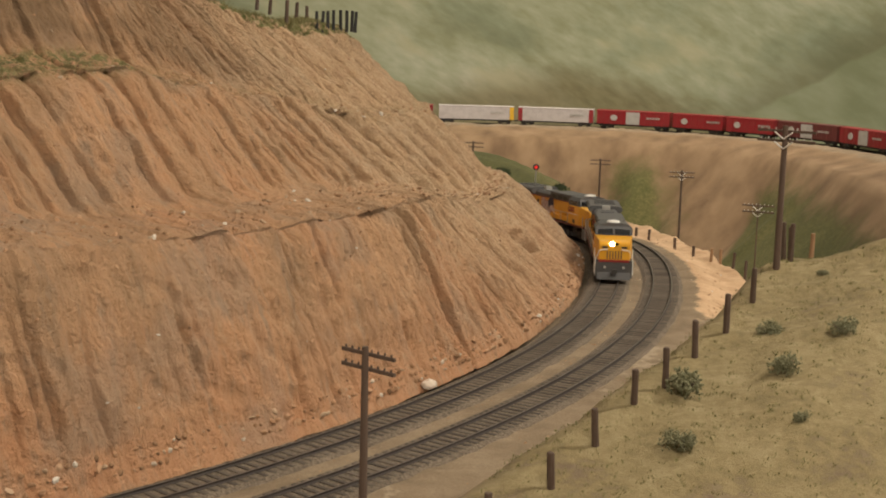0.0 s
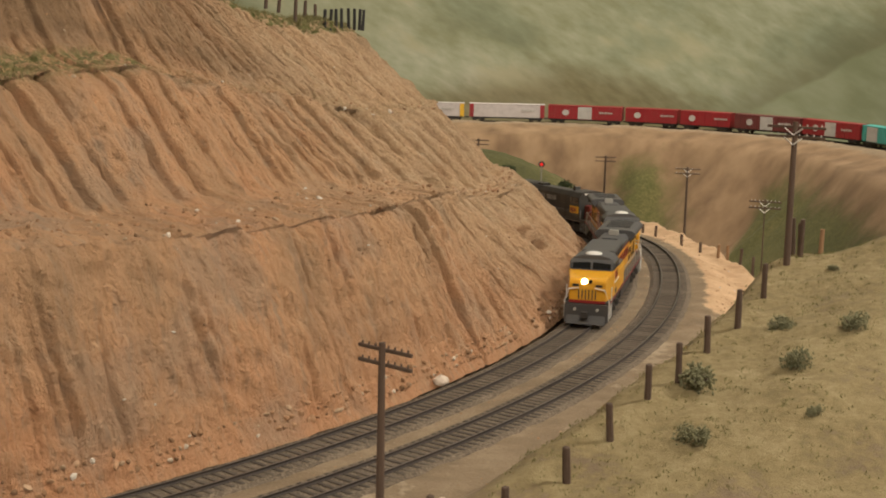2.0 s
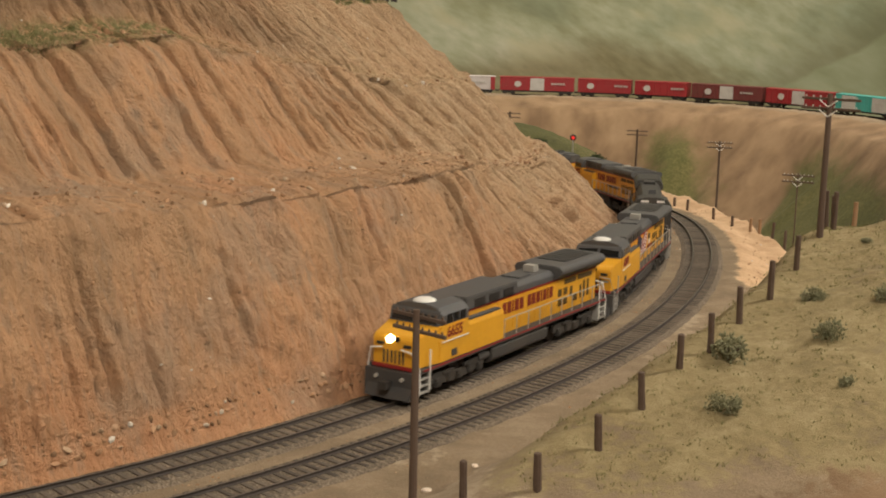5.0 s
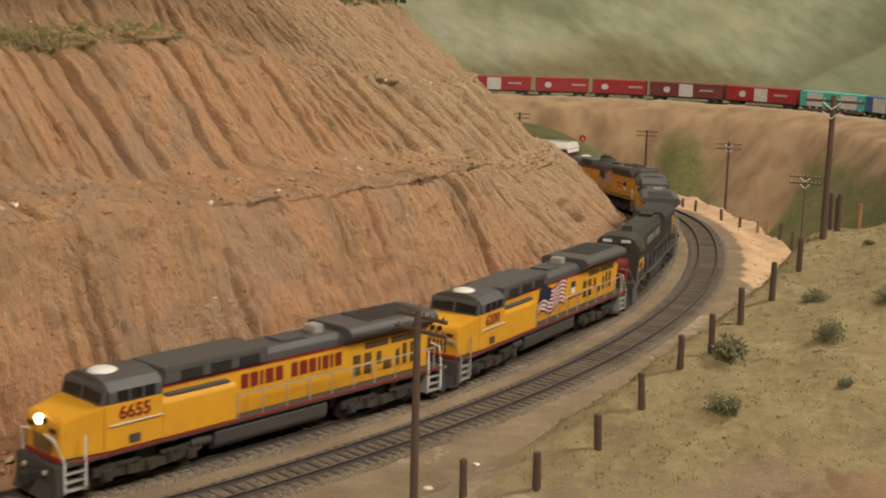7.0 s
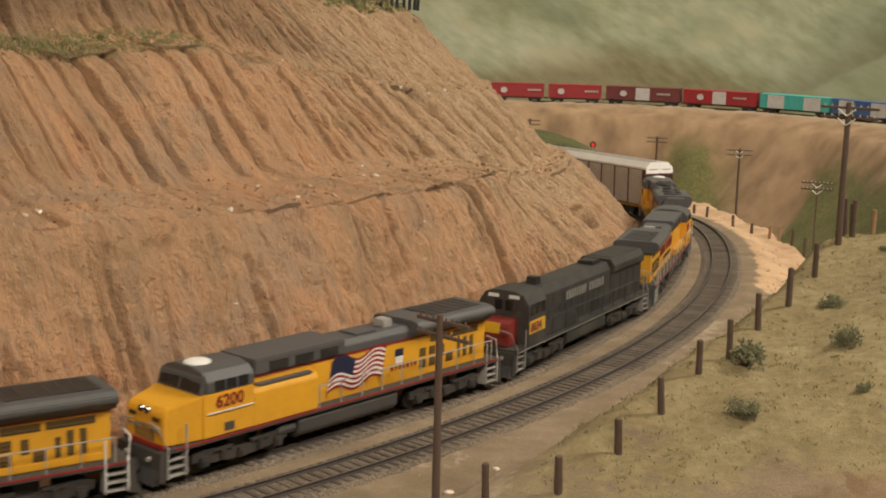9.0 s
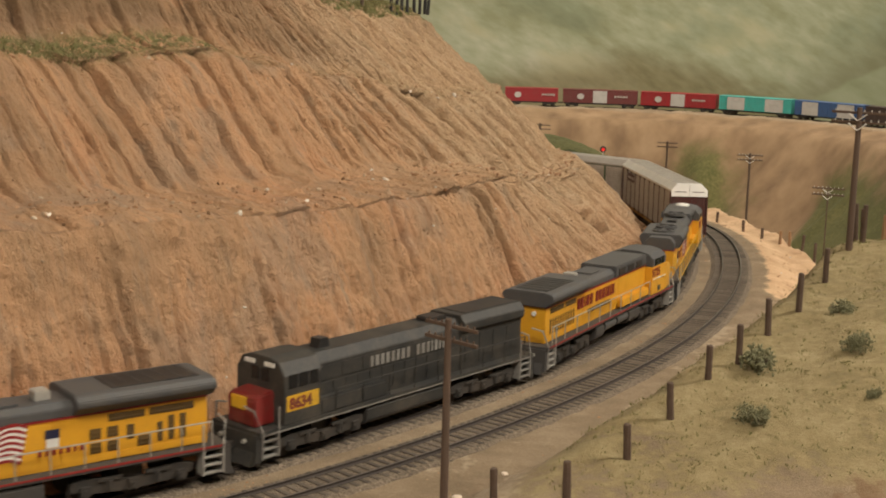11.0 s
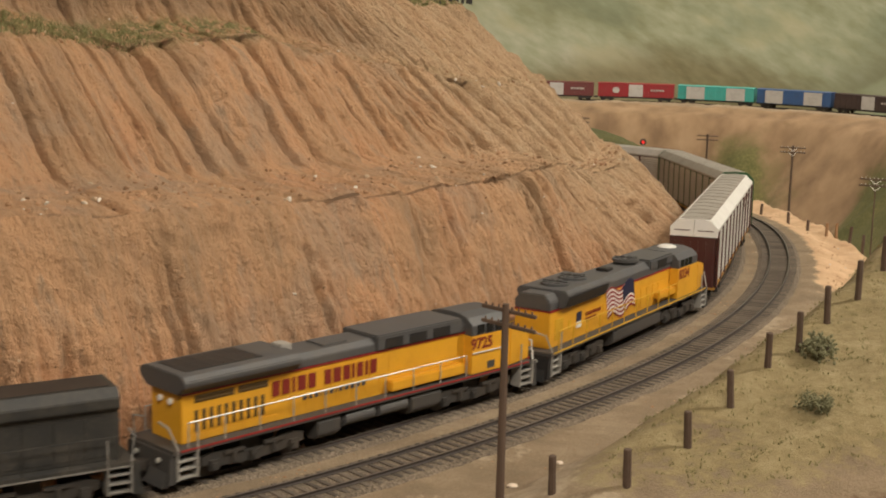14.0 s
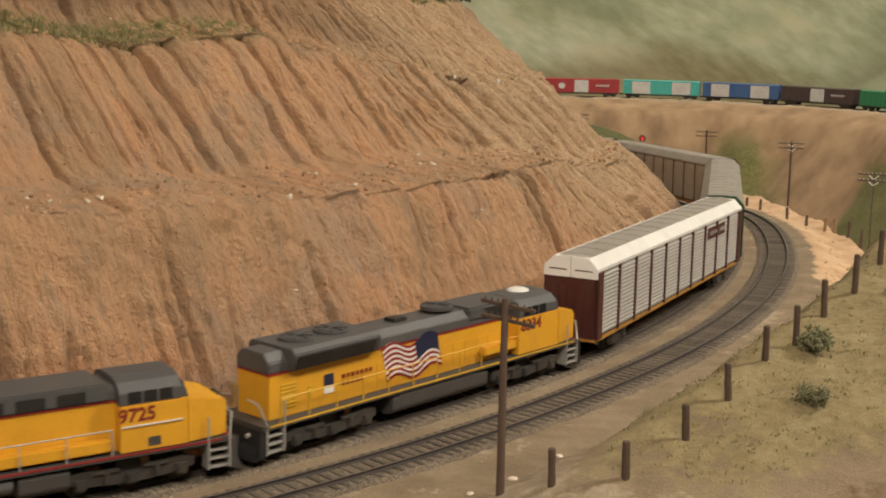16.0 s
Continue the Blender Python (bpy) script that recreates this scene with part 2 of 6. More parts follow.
def backdrop_material():
    """Hills painted on the wall: soft pale green slopes, a brown mound low down, a fold before the nearer hill."""
    m, nt, b = tree("painted_hills")
    tc = nt.nodes.new("ShaderNodeTexCoord")
    sep = nt.nodes.new("ShaderNodeSeparateXYZ")
    nt.links.new(tc.outputs["Object"], sep.inputs[0])
    x, z = sep.outputs["X"], sep.outputs["Z"]

    def slanted(scale, angle, stretch, shift):
        mp = nt.nodes.new("ShaderNodeMapping")
        mp.vector_type = "TEXTURE"
        mp.inputs["Rotation"].default_value, mp.inputs["Scale"].default_value, mp.inputs["Location"].default_value = (0, radians(angle), 0), (stretch, 1, 1), (shift, 0, 0)
        nt.links.new(tc.outputs["Object"], mp.inputs["Vector"])
        n = node(nt, "ShaderNodeTexNoise", Scale=scale, Detail=5.0, Roughness=0.55)
        nt.links.new(mp.outputs[0], n.inputs["Vector"])
        return n.outputs["Fac"]
    soft, fold, brush = slanted(2.6, 14, 2.0, 0.9), slanted(7.0, 26, 2.6, 2.1), slanted(30, 30, 2.5, 0.2)
    mass = maths(nt, "ADD", maths(nt, "MULTIPLY", soft, 0.38), maths(nt, "ADD", maths(nt, "MULTIPLY", fold, 0.42), maths(nt, "MULTIPLY", brush, 0.20)))
    c = ramp(nt, mass, [(0.38, (0.27, 0.275, 0.155)), (0.46, (0.36, 0.37, 0.225)), (0.53, (0.46, 0.48, 0.325)), (0.61, (0.60, 0.60, 0.46))])
    c = mix(nt, maths(nt, "MULTIPLY", between(nt, fold, 0.50, 0.66), 0.5), c, (0.50, 0.46, 0.25))
    c = mix(nt, maths(nt, "MULTIPLY", between(nt, soft, 0.52, 0.40), 0.35), c, (0.22, 0.285, 0.20))
    wob = maths(nt, "MULTIPLY", maths(nt, "SUBTRACT", fold, 0.5), 0.16)
    # the nearer hill on the far side of a dark fold
    line = maths(nt, "ADD", maths(nt, "SUBTRACT", maths(nt, "SUBTRACT", z, 0.02), maths(nt, "MULTIPLY", maths(nt, "SUBTRACT", x, 1.25), 0.52)), maths(nt, "MULTIPLY", wob, 0.6))
    shade = maths(nt, "MULTIPLY", between(nt, line, 0.22, 0.0), between(nt, x, 0.75, 1.15))
    c = mix(nt, maths(nt, "MULTIPLY", shade, 0.62), c, (0.205, 0.20, 0.105))
    near = maths(nt, "MULTIPLY", between(nt, line, 0.012, -0.012), between(nt, x, 1.0, 1.25))
    c = mix(nt, maths(nt, "MULTIPLY", near, 0.8), c, ramp(nt, fold, [(0.35, (0.30, 0.33, 0.19)), (0.65, (0.47, 0.49, 0.33))]))
    # brown mound at the foot
    hump = maths(nt, "SUBTRACT", 0.105, maths(nt, "MULTIPLY", maths(nt, "POWER", maths(nt, "ABSOLUTE", maths(nt, "SUBTRACT", x, 0.42)), 2.0), 0.45))
    low = between(nt, maths(nt, "ADD", maths(nt, "SUBTRACT", z, hump), wob), 0.07, -0.07)
    c = mix(nt, maths(nt, "MULTIPLY", low, 0.78), c, ramp(nt, brush, [(0.35, (0.19, 0.155, 0.075)), (0.65, (0.28, 0.235, 0.12))]))
    nt.links.new(c, b.inputs["Base Color"])
    b.inputs["Roughness"].default_value = 0.9
    return m


ROCK_LUMP = paint("grey_buff_rock", (0.27, 0.21, 0.14), 0.95, dirt=0.6, dirt_colour=(0.16, 0.12, 0.08), scale=90)
TIE, ROCK, GROUND, BALLAST, BACKDROP = tie_material(), rock_material(), ground_material(), ballast_material(), backdrop_material()
BUSH = paint("sage_foliage", (0.165, 0.165, 0.085), 0.9, dirt=0.6, dirt_colour=(0.29, 0.26, 0.16), scale=150)
DARK_BUSH = paint("dark_foliage", (0.035, 0.05, 0.015), 0.9, dirt=0.5, dirt_colour=(0.07, 0.08, 0.03), scale=150)
GRASS_BLADE = paint("grass_tuft", (0.20, 0.18, 0.07), 0.9, dirt=0.5, dirt_colour=(0.26, 0.23, 0.10), scale=150)
WALL_PAINT = paint("room_paint", (0.62, 0.58, 0.50), 0.8, dirt=0.1, scale=4)


# ---------------------------------------------------------------- mesh tools
def mesh_of(name, bm, material):
    me = bpy.data.meshes.new(name)
    bm.to_mesh(me)
    bm.free()
    for mat in (material if isinstance(material, (list, tuple)) else [material]):
        me.materials.append(mat)
    return me


def part(name, bm, material, parent=None, label="", smooth=False):
    """One mesh object, under a thing or under a part."""
    me = bm if isinstance(bm, bpy.types.Mesh) else mesh_of(name, bm, material)
    if smooth:
        me.shade_smooth()
    ob = new(name, me)
    if parent is not None:
        ob.parent = parent
    return tagged(ob, label)


def box(bm, x0, x1, y0, y1, z0, z1, m=None, mat=0):
    v = [bm.verts.new((x, y, z)) for x in (x0, x1) for y in (y0, y1) for z in (z0, z1)]
    for f in ((0, 1, 3, 2), (4, 6, 7, 5), (0, 4, 5, 1), (2, 3, 7, 6), (0, 2, 6, 4), (1, 5, 7, 3)):
        bm.faces.new([v[i] for i in f]).material_index = mat
    if m:
        bmesh.ops.transform(bm, matrix=m, verts=v)
    return v


def prism(bm, outline, axis, a, b):
    """An outline (list of pairs) pushed from a to b along x, y or z."""
    def at(p, q, d):
        return {"x": (d, p, q), "y": (p, d, q), "z": (p, q, d)}[axis]
    lo = [bm.verts.new(at(p, q, a)) for p, q in outline]
    hi = [bm.verts.new(at(p, q, b)) for p, q in outline]
    n = len(outline)
    bm.faces.new(lo)
    bm.faces.new(hi[::-1])
    for i in range(n):
        bm.faces.new((lo[i], hi[i], hi[(i + 1) % n], lo[(i + 1) % n]))
    bmesh.ops.recalc_face_normals(bm, faces=bm.faces)
    return lo + hi


def bevelled(bm, width, segments=1):
    bmesh.ops.bevel(bm, geom=list(bm.edges), offset=width, segments=segments, affect="EDGES", clamp_overlap=True)
    return bm


def rod(bm, points, radius, sides=6):
    """A round bar along a line of points."""
    pts = [Vector(p) for p in points]
    rings = []
    for i, p in enumerate(pts):
        d = (pts[min(i + 1, len(pts) - 1)] - pts[max(i - 1, 0)]).normalized()
        side = d.orthogonal().normalized()
        if abs(d.z) < 0.9:
            side = d.cross(Vector((0, 0, 1))).normalized()
        up = side.cross(d)
        rings.append([bm.verts.new(p + radius * (math.cos(a) * side + math.sin(a) * up)) for a in (2 * math.pi * k / sides for k in range(sides))])
    for r, q in zip(rings, rings[1:]):
        for k in range(sides):
            bm.faces.new((r[k], r[(k + 1) % sides], q[(k + 1) % sides], q[k]))
    bm.faces.new(rings[0][::-1])
    bm.faces.new(rings[-1])


def drum(bm, c, axis, radius, length, sides=16, taper=1.0):
    """A cylinder with its middle at c, along x, y or z."""
    turn = {"x": pose(0, 0, 0, 0, 90), "y": pose(0, 0, 0, 90), "z": Matrix()}[axis]
    bmesh.ops.create_cone(bm, cap_ends=True, segments=sides, radius1=radius, radius2=radius * taper, depth=length, matrix=Matrix.Translation(c) @ turn)


def empty(name, label, category, group="", m=None):
    ob = tagged(new(name), label, category, group)
    if m is not None:
        ob.matrix_world = m
    return ob

# ---------------------------------------------------------------- plan: the lines of the tracks
GAUGE, SPACING = 0.0165, 0.0485
STEP = 0.004
BEND_S = (-1.2, -0.05, 0.0, 0.317, 0.633, 0.95, 1.267, 1.583, 1.75, 2.00, 2.05, 3.2)
BEND_K = (0.0, 0.0, 1.52, 1.115, 0.733, 0.898, 0.723, 1.80, 2.75, 2.75, 0.0, 0.0)


def outer_line():
    """The outer track's middle: x, y and heading, for arc lengths from -1.2 to 3.2."""
    s = np.arange(0, 3.2, STEP)
    back = -np.arange(STEP, 1.2, STEP)[::-1]
    k = np.interp(s, BEND_S, BEND_K)
    th = 0.236 + np.concatenate([[0], np.cumsum((k[1:] + k[:-1]) / 2 * STEP)])
    mid = (th[1:] + th[:-1]) / 2
    x = -0.5131 + np.concatenate([[0], np.cumsum(np.cos(mid) * STEP)])
    y = 0.3067 + np.concatenate([[0], np.cumsum(np.sin(mid) * STEP)])
    xb, yb = x[0] + back * math.cos(th[0]), y[0] + back * math.sin(th[0])
    return (np.concatenate([back, s]), np.concatenate([xb, x]), np.concatenate([yb, y]), np.concatenate([np.full(len(back), th[0]), th]))


LINE_S, LX, LY, LTH = outer_line()
AX, AY = LX - np.sin(LTH) * SPACING, LY + np.cos(LTH) * SPACING
A_LEN = np.concatenate([[0], np.cumsum(np.hypot(np.diff(AX), np.diff(AY)))])
A_LEN -= A_LEN[np.searchsorted(LINE_S, 0.0)]


# the line falls a little round the bend behind the hill
GRADE = -0.013 * np.clip((LINE_S - 1.25) / 0.55, 0, 1) ** 2 * (3 - 2 * np.clip((LINE_S - 1.25) / 0.55, 0, 1))


def inner_height(s):
    return float(np.interp(s, A_LEN, GRADE))


def on_inner(s):
    return np.interp(s, A_LEN, AX), np.interp(s, A_LEN, AY)


# the far track: straight, then a bend towards the viewer
FAR_C, FAR_R, FAR_Z = (0.12, 2.45), 0.75, 0.018


def on_far(d):
    """A point of the far track at d metres from where its bend begins; d grows towards the near end."""
    if d < 0:
        return FAR_C[0] + d, FAR_C[1] + FAR_R, 0.0
    a = min(d / FAR_R, 1.5)
    x, y = FAR_C[0] + FAR_R * math.sin(a), FAR_C[1] + FAR_R * math.cos(a)
    e = d - a * FAR_R
    return x + e * math.cos(a), y - e * math.sin(a), -a


def smooth(v, lo, hi):
    t = np.clip((v - lo) / (hi - lo), 0, 1)
    return t * t * (3 - 2 * t)


def across(x, y):
    """Signed distance from the inner track (positive to the hill), and the arc length there."""
    x, y = np.ravel(x), np.ravel(y)
    u, s = np.empty(len(x)), np.empty(len(x))
    for i in range(0, len(x), 20000):
        dx, dy = x[i:i + 20000, None] - AX[None, ::2], y[i:i + 20000, None] - AY[None, ::2]
        k = (dx * dx + dy * dy).argmin(1)
        r = np.arange(len(k))
        n = -np.sin(LTH[::2][k]) * dx[r, k] + np.cos(LTH[::2][k]) * dy[r, k]
        u[i:i + 20000] = np.where(n >= 0, 1, -1) * np.hypot(dx[r, k], dy[r, k])
        s[i:i + 20000] = LINE_S[::2][k]
    return u, s


def far_distance(x, y):
    """Signed distance from the far track, positive on the valley's side."""
    r = np.hypot(x - FAR_C[0], y - FAR_C[1])
    return np.where(x < FAR_C[0], FAR_C[1] + FAR_R - y, np.where(y > FAR_C[1], FAR_R - r, FAR_R - (x - FAR_C[0])))


def wave(x, y, size, seed):
    return np.array([noise.noise((a / size, b / size, seed)) for a, b in zip(np.ravel(x), np.ravel(y))])


KNOLL_Y = (0.30, 0.44, 0.50, 0.56, 0.62, 0.72, 0.765, 0.82, 0.90, 0.97, 1.04)
KNOLL_Z = (0.0, 0.008, 0.020, 0.036, 0.050, 0.067, 0.0728, 0.086, 0.076, 0.030, 0.0)


def land(x, y):
    """Height of the ground, and where its dirt, dry grass, plaster, clay and green grass lie."""
    u, s = across(x, y)
    fd = far_distance(x, y)
    w1, w2, w3 = wave(x, y, 0.25, 1.3), wave(x, y, 0.06, 5.1), wave(x, y, 0.015, 8.8)
    # knoll beside the outer track
    crest = np.interp(y + 0.02 * w1, KNOLL_Y, KNOLL_Z) * smooth(x, -0.12, 0.03)
    bank = smooth(-u, 0.098, 0.165)
    knoll = crest * bank * (1 + 0.22 * smooth(-u, 0.17, 0.25)) * (1 - 0.9 * smooth(x + 0.35 * (0.7 - y), 0.26, 0.42))
    # valley between the near and the far line
    edge = 0.134 + 0.010 * w2 + 0.03 * smooth(s, 1.55, 1.8)
    drop = smooth(y + 0.5 * (x - 0.25), 0.98, 1.12)
    near = -0.004 - 0.30 * drop * (1 - np.exp(-np.maximum(-u - edge, 0) * 4.2)) + knoll
    near += -0.010 * drop * smooth(-u, 0.082, 0.115)
    arc = np.where(x < FAR_C[0], x - FAR_C[0], FAR_R * np.arctan2(x - FAR_C[0], np.maximum(y - FAR_C[1], 1e-3)))
    fold = wave(arc, np.zeros_like(arc), 0.11, 2.7) * 0.05 * smooth(fd, 0.15, 0.28)
    far = FAR_Z - 0.006 + 0.008 * smooth(fd, 0.024, 0.040) - 0.028 * smooth(fd, 0.045, 0.20) - np.where(fd > 0.16, 0.42 * (1 - np.exp(-np.maximum(fd + fold - 0.16, 0) * 3.4)), 0.0)
    far += np.where(fd < -0.05, -np.minimum(0.25 * (-fd - 0.05), 0.16), 0.0) + 0.012 * w1 * smooth(np.abs(fd), 0.08, 0.3)
    reach = (u < -0.13) & (fd < 0.80) & (y > 1.0)
    z = np.where(reach, np.maximum(near, far), near)
    t = np.where(reach & (far > near - 0.02), 1.0, 0.0)
    z += np.interp(s, LINE_S, GRADE) * smooth(u, -0.14, -0.09)
    # grassy rise behind the far end of the inner track
    rise = 0.022 - (x - 0.02) ** 2 / 0.62 - (y - 2.33) ** 2 / 0.8
    z = np.where((y > 1.9) & (fd > 0.2), z + np.maximum(rise - z, 0) * smooth(-u, 0.05, 0.11), z)
    z += 0.0035 * w2 * smooth(-u, 0.10, 0.16) + 0.0012 * w3 * smooth(-u, 0.08, 0.12) + 0.0008 * w3
    z = np.where(u > 0.02, np.where(u > 0.31, 0.215, -0.012), z)
    straw = np.clip(smooth(knoll, 0.004, 0.040), 0, 1) * (0.80 + 0.35 * w2)
    brown = smooth(x + 0.35 * (0.7 - y), 0.245, 0.285)
    brown = np.maximum(brown, 0.85 * smooth(0.525 + 0.03 * w1 - y, -0.02, 0.04) * smooth(x, 0.06, 0.14))
    straw = straw * (1 - brown)
    bare = np.exp(-((knoll - 0.010) / 0.010) ** 2) * smooth(-u, 0.095, 0.125) * (y < 1.1) + 0.5 * smooth(w2 + w3, 0.25, 0.6) * (knoll < 0.02) * (-u > 0.06) * (y < 1.0)
    plaster = drop * smooth(-u, 0.07, 0.09) * (1 - smooth(-u, 0.15, 0.19))
    clay = np.where(t > 0.02, smooth(fd, 0.05, 0.11), 0.0) * (1 - plaster) + brown * (t < 0.02) * (y < 1.1)
    green = np.where(t > 0.02, smooth((x - 0.52) * 0.78 - (y - 2.52) * 0.62 + 0.05 * w1, -0.01, 0.06) * smooth(fd, 0.16, 0.24), 0.0)
    green = np.where((t < 0.02) & (y > 1.0) & (-u > 0.2), smooth(-u, 0.2, 0.3), green)
    green = np.maximum(green, np.where((fd < -0.1), smooth(x, 0.75, 0.95), 0.0))
    green = np.maximum(green, 1.2 * np.exp(-((x - 0.03) ** 2 / 0.02 + (y - 2.3) ** 2 / 0.06)))
    green = np.maximum(green, np.where(t > 0.02, 0.85 * np.exp(-((x - 0.41) ** 2 / 0.005)) * smooth(fd, 0.15, 0.24), 0))
    return z, dict(straw=straw, plaster=plaster, clay=np.clip(clay, 0, 1), bare=np.clip(bare, 0, 1), green=np.clip(green, 0, 1))


def height(x, y):
    return float(land(np.array([x]), np.array([y]))[0][0])


def sheet(name, xs, ys, fn, material):
    gx, gy = np.meshgrid(xs, ys)
    z, masks = fn(gx.ravel(), gy.ravel())
    nx, ny = len(xs), len(ys)
    verts = np.stack([gx.ravel(), gy.ravel(), z], 1)
    a = (np.arange(ny - 1)[:, None] * nx + np.arange(nx - 1)[None]).ravel()
    faces = np.stack([a, a + 1, a + 1 + nx, a + nx], 1)
    me = bpy.data.meshes.new(name)
    me.from_pydata(verts.tolist(), [], faces.tolist())
    for key, v in masks.items():
        me.attributes.new(key, "FLOAT", "POINT").data.foreach_set("value", v.astype(np.float32))
    me.materials.append(material)
    me.shade_smooth()
    return new(name, me)


def spread(*pieces):
    return np.concatenate([np.arange(a, b, d) for a, b, d in pieces] + [[pieces[-1][1]]])


ground = sheet("ground", spread((-2.6, -0.6, 0.08), (-0.6, -0.15, 0.012), (-0.15, 0.46, 0.0045), (0.46, 1.2, 0.014), (1.2, 3.4, 0.08)),
               spread((-0.2, 0.36, 0.03), (0.36, 1.1, 0.0045), (1.1, 1.8, 0.008), (1.8, 3.4, 0.02), (3.4, 5.0, 0.08)), land, GROUND)
tagged(ground, "sculpted model scenery of dirt, dry grass and bare clay slopes", "ground", kind="structure")

# ---------------------------------------------------------------- the cut hillside
# distance from the inner track's middle, and height
FACE_U = (0.024, 0.029, 0.040, 0.064, 0.069, 0.124, 0.130, 0.138, 0.172, 0.179, 0.212, 0.222, 0.258, 0.278, 0.360)
FACE_Z = (-0.006, 0.002, 0.034, 0.086, 0.089, 0.093, 0.098, 0.110, 0.160, 0.166, 0.171, 0.185, 0.250, 0.262, 0.266)


ROCK_SPOTS = []


def hillside():
    ss = np.concatenate([np.arange(-0.75, 0.0, 0.008), np.arange(0.0, 1.42, 0.0014), np.arange(1.42, 2.1, 0.008)])
    vv = np.linspace(0, 1, 240)
    # even steps along the profile
    length = np.concatenate([[0], np.cumsum(np.hypot(np.diff(FACE_U), np.diff(FACE_Z)))])
    pu, pz = np.interp(vv * length[-1], length, FACE_U), np.interp(vv * length[-1], length, FACE_Z)
    soften = np.ones(9) / 9
    pu, pz = (np.concatenate([p[:4], np.convolve(p, soften, 'valid'), p[-4:]]) for p in (pu, pz))
    verts, along, grass, buff, brown = [], [], [], [], []
    rng = random.Random(77)
    dice = [rng.random() for _ in range(2048)]
    n2, n3 = noise.noise, noise.fractal

    def ribs(v, seed, width):
        """Slabs side by side: how far this one stands out, and how deep the cleft beside it is."""
        k = math.floor(v)
        f = v - k
        a, b = dice[(k * 7 + seed) % 2048], dice[(k * 13 + seed * 3 + 5) % 2048]
        edge = dice[((k if f < 0.5 else k + 1) * 29 + seed) % 2048]
        return (a - 0.5) + (b - 0.35) * 1.3 * (0.5 - f), max(0.0, 1 - min(f, 1 - f) / width) * (0.25 + edge)
    for i, s in enumerate(ss):
        s = float(s)
        right = max(0.0, min(1.0, (s - 0.72) / 0.33))
        q = 1.14 - 0.17 * max(0.0, min(1.0, (s - 0.75) / 0.45))
        b1 = float(np.interp(s, (0.3, 0.7, 1.0, 1.25), (0.112, 0.110, 0.098, 0.076))) + 0.006 * n2((s * 3.1, 7.7, 0)) + 0.004 * n2((s * 13, 2.2, 0))
        b2 = float(np.interp(s, (0.45, 0.7, 0.95, 1.2), (0.194, 0.190, 0.168, 0.150))) + 0.007 * n2((s * 2.6, 1.1, 5)) + 0.004 * n2((s * 11, 3.3, 5))
        top = float(np.interp(s, (0.55, 0.8, 1.2), (0.30, 0.275, 0.228))) + 0.005 * n2((s * 7, 3.3, 8))
        zs = np.interp(pz, (-0.006, 0.0, 0.090, 0.169, 0.266), (-0.006, 0.0, b1, b2, top))
        # columns of the mesh follow the flutes, which lean more on each tier
        lean = np.interp(zs, (0.0, b1, b2, top), np.cumsum((0.0, (0.06 + 0.55 * right) * b1, (0.26 + 0.42 * right) * (b2 - b1), (0.10 + 0.60 * right) * (top - b2))))
        lx, ly, lth = (np.interp(s - lean, LINE_S, line) for line in (AX, AY, LTH))
        big = 0.014 * n2((s * 4.5, 0.3, 2.0)) + 0.006 * n2((s * 13, 0.6, 2.0))
        flat = 1 - 0.65 * right
        lip1 = 0.0022 * n2((s * 17, 4.1, 1))
        lip2 = 0.003 * n2((s * 15, 9.1, 1))
        for j in range(len(vv)):
            u, z = pu[j], pz[j]
            zz = zs[j] + lip1 * math.exp(-((z - 0.087) / 0.013) ** 2) + lip2 * math.exp(-((z - 0.164) / 0.012) ** 2)
            if z < 0.087:
                tier = 0.0
            elif z < 0.166:
                tier = 11.0
            else:
                tier = 23.0
            c = s
            bench = math.exp(-((z - 0.0935) / 0.004) ** 2) + math.exp(-((z - 0.1735) / 0.005) ** 2) * flat
            d = 0.0070 * n2((c * 13, z * 3 + tier, tier)) + 0.0030 * n2((c * 44, z * 10, tier + 3))
            warp = 0.55 * n2((c * 7, z * 4.0, tier + 41)) + 0.16 * n2((c * 30, z * 22, tier + 43))
            soft = (0.50 + 0.5 * right) if tier == 0.0 else 1.0
            out, cleft = ribs(c * (30 if tier == 0.0 else 40) + warp, int(tier) * 31 + 3, 0.085)
            out2, cleft2 = ribs(c * 96 + 2.2 * warp, int(tier) * 17 + 9, 0.17)
            fade = max(0.05, min(1.0, 0.55 + 1.8 * n2((c * 14, z * 20, tier + 30))))
            d += soft * (0.0060 * out - 0.0125 * (1 + 0.7 * right) * cleft * fade)
            d += (0.40 + 1.7 * right) * (0.0032 * out2 - 0.0066 * cleft2 * max(fade, 0.5 * right))
            if tier == 0.0:
                d += 0.0042 * n3((c * 26, z * 16, 4.4), 0.9, 2.1, 3) * (1 - 0.5 * right)
            d -= 0.0024 * abs(n2((c * 120, z * 16, tier + 5))) * (1 + right)
            d *= (1 - 0.75 * min(1, bench)) if z < 0.262 else 0.1
            chunk = n3((s * 90, zz * 90, u * 90), 0.9, 2.1, 3)
            crumble = math.exp(-((z - 0.088) / 0.009) ** 2) + math.exp(-((z - 0.168) / 0.008) ** 2) * flat + max(0.0, 1 - z / 0.018)
            d += 0.0034 * n3((s * 48, zz * 48, u * 48), 0.9, 2.1, 3) * min(1.0, crumble)
            d += 0.0023 * chunk + 0.0022 * max(0.0, chunk) * min(1.0, bench + max(0.0, 1 - z / 0.02))
            d += big * min(z / 0.17, 1)
            foot = min(1.0, max(0.0, z / 0.02))
            d *= 0.3 + 0.7 * foot
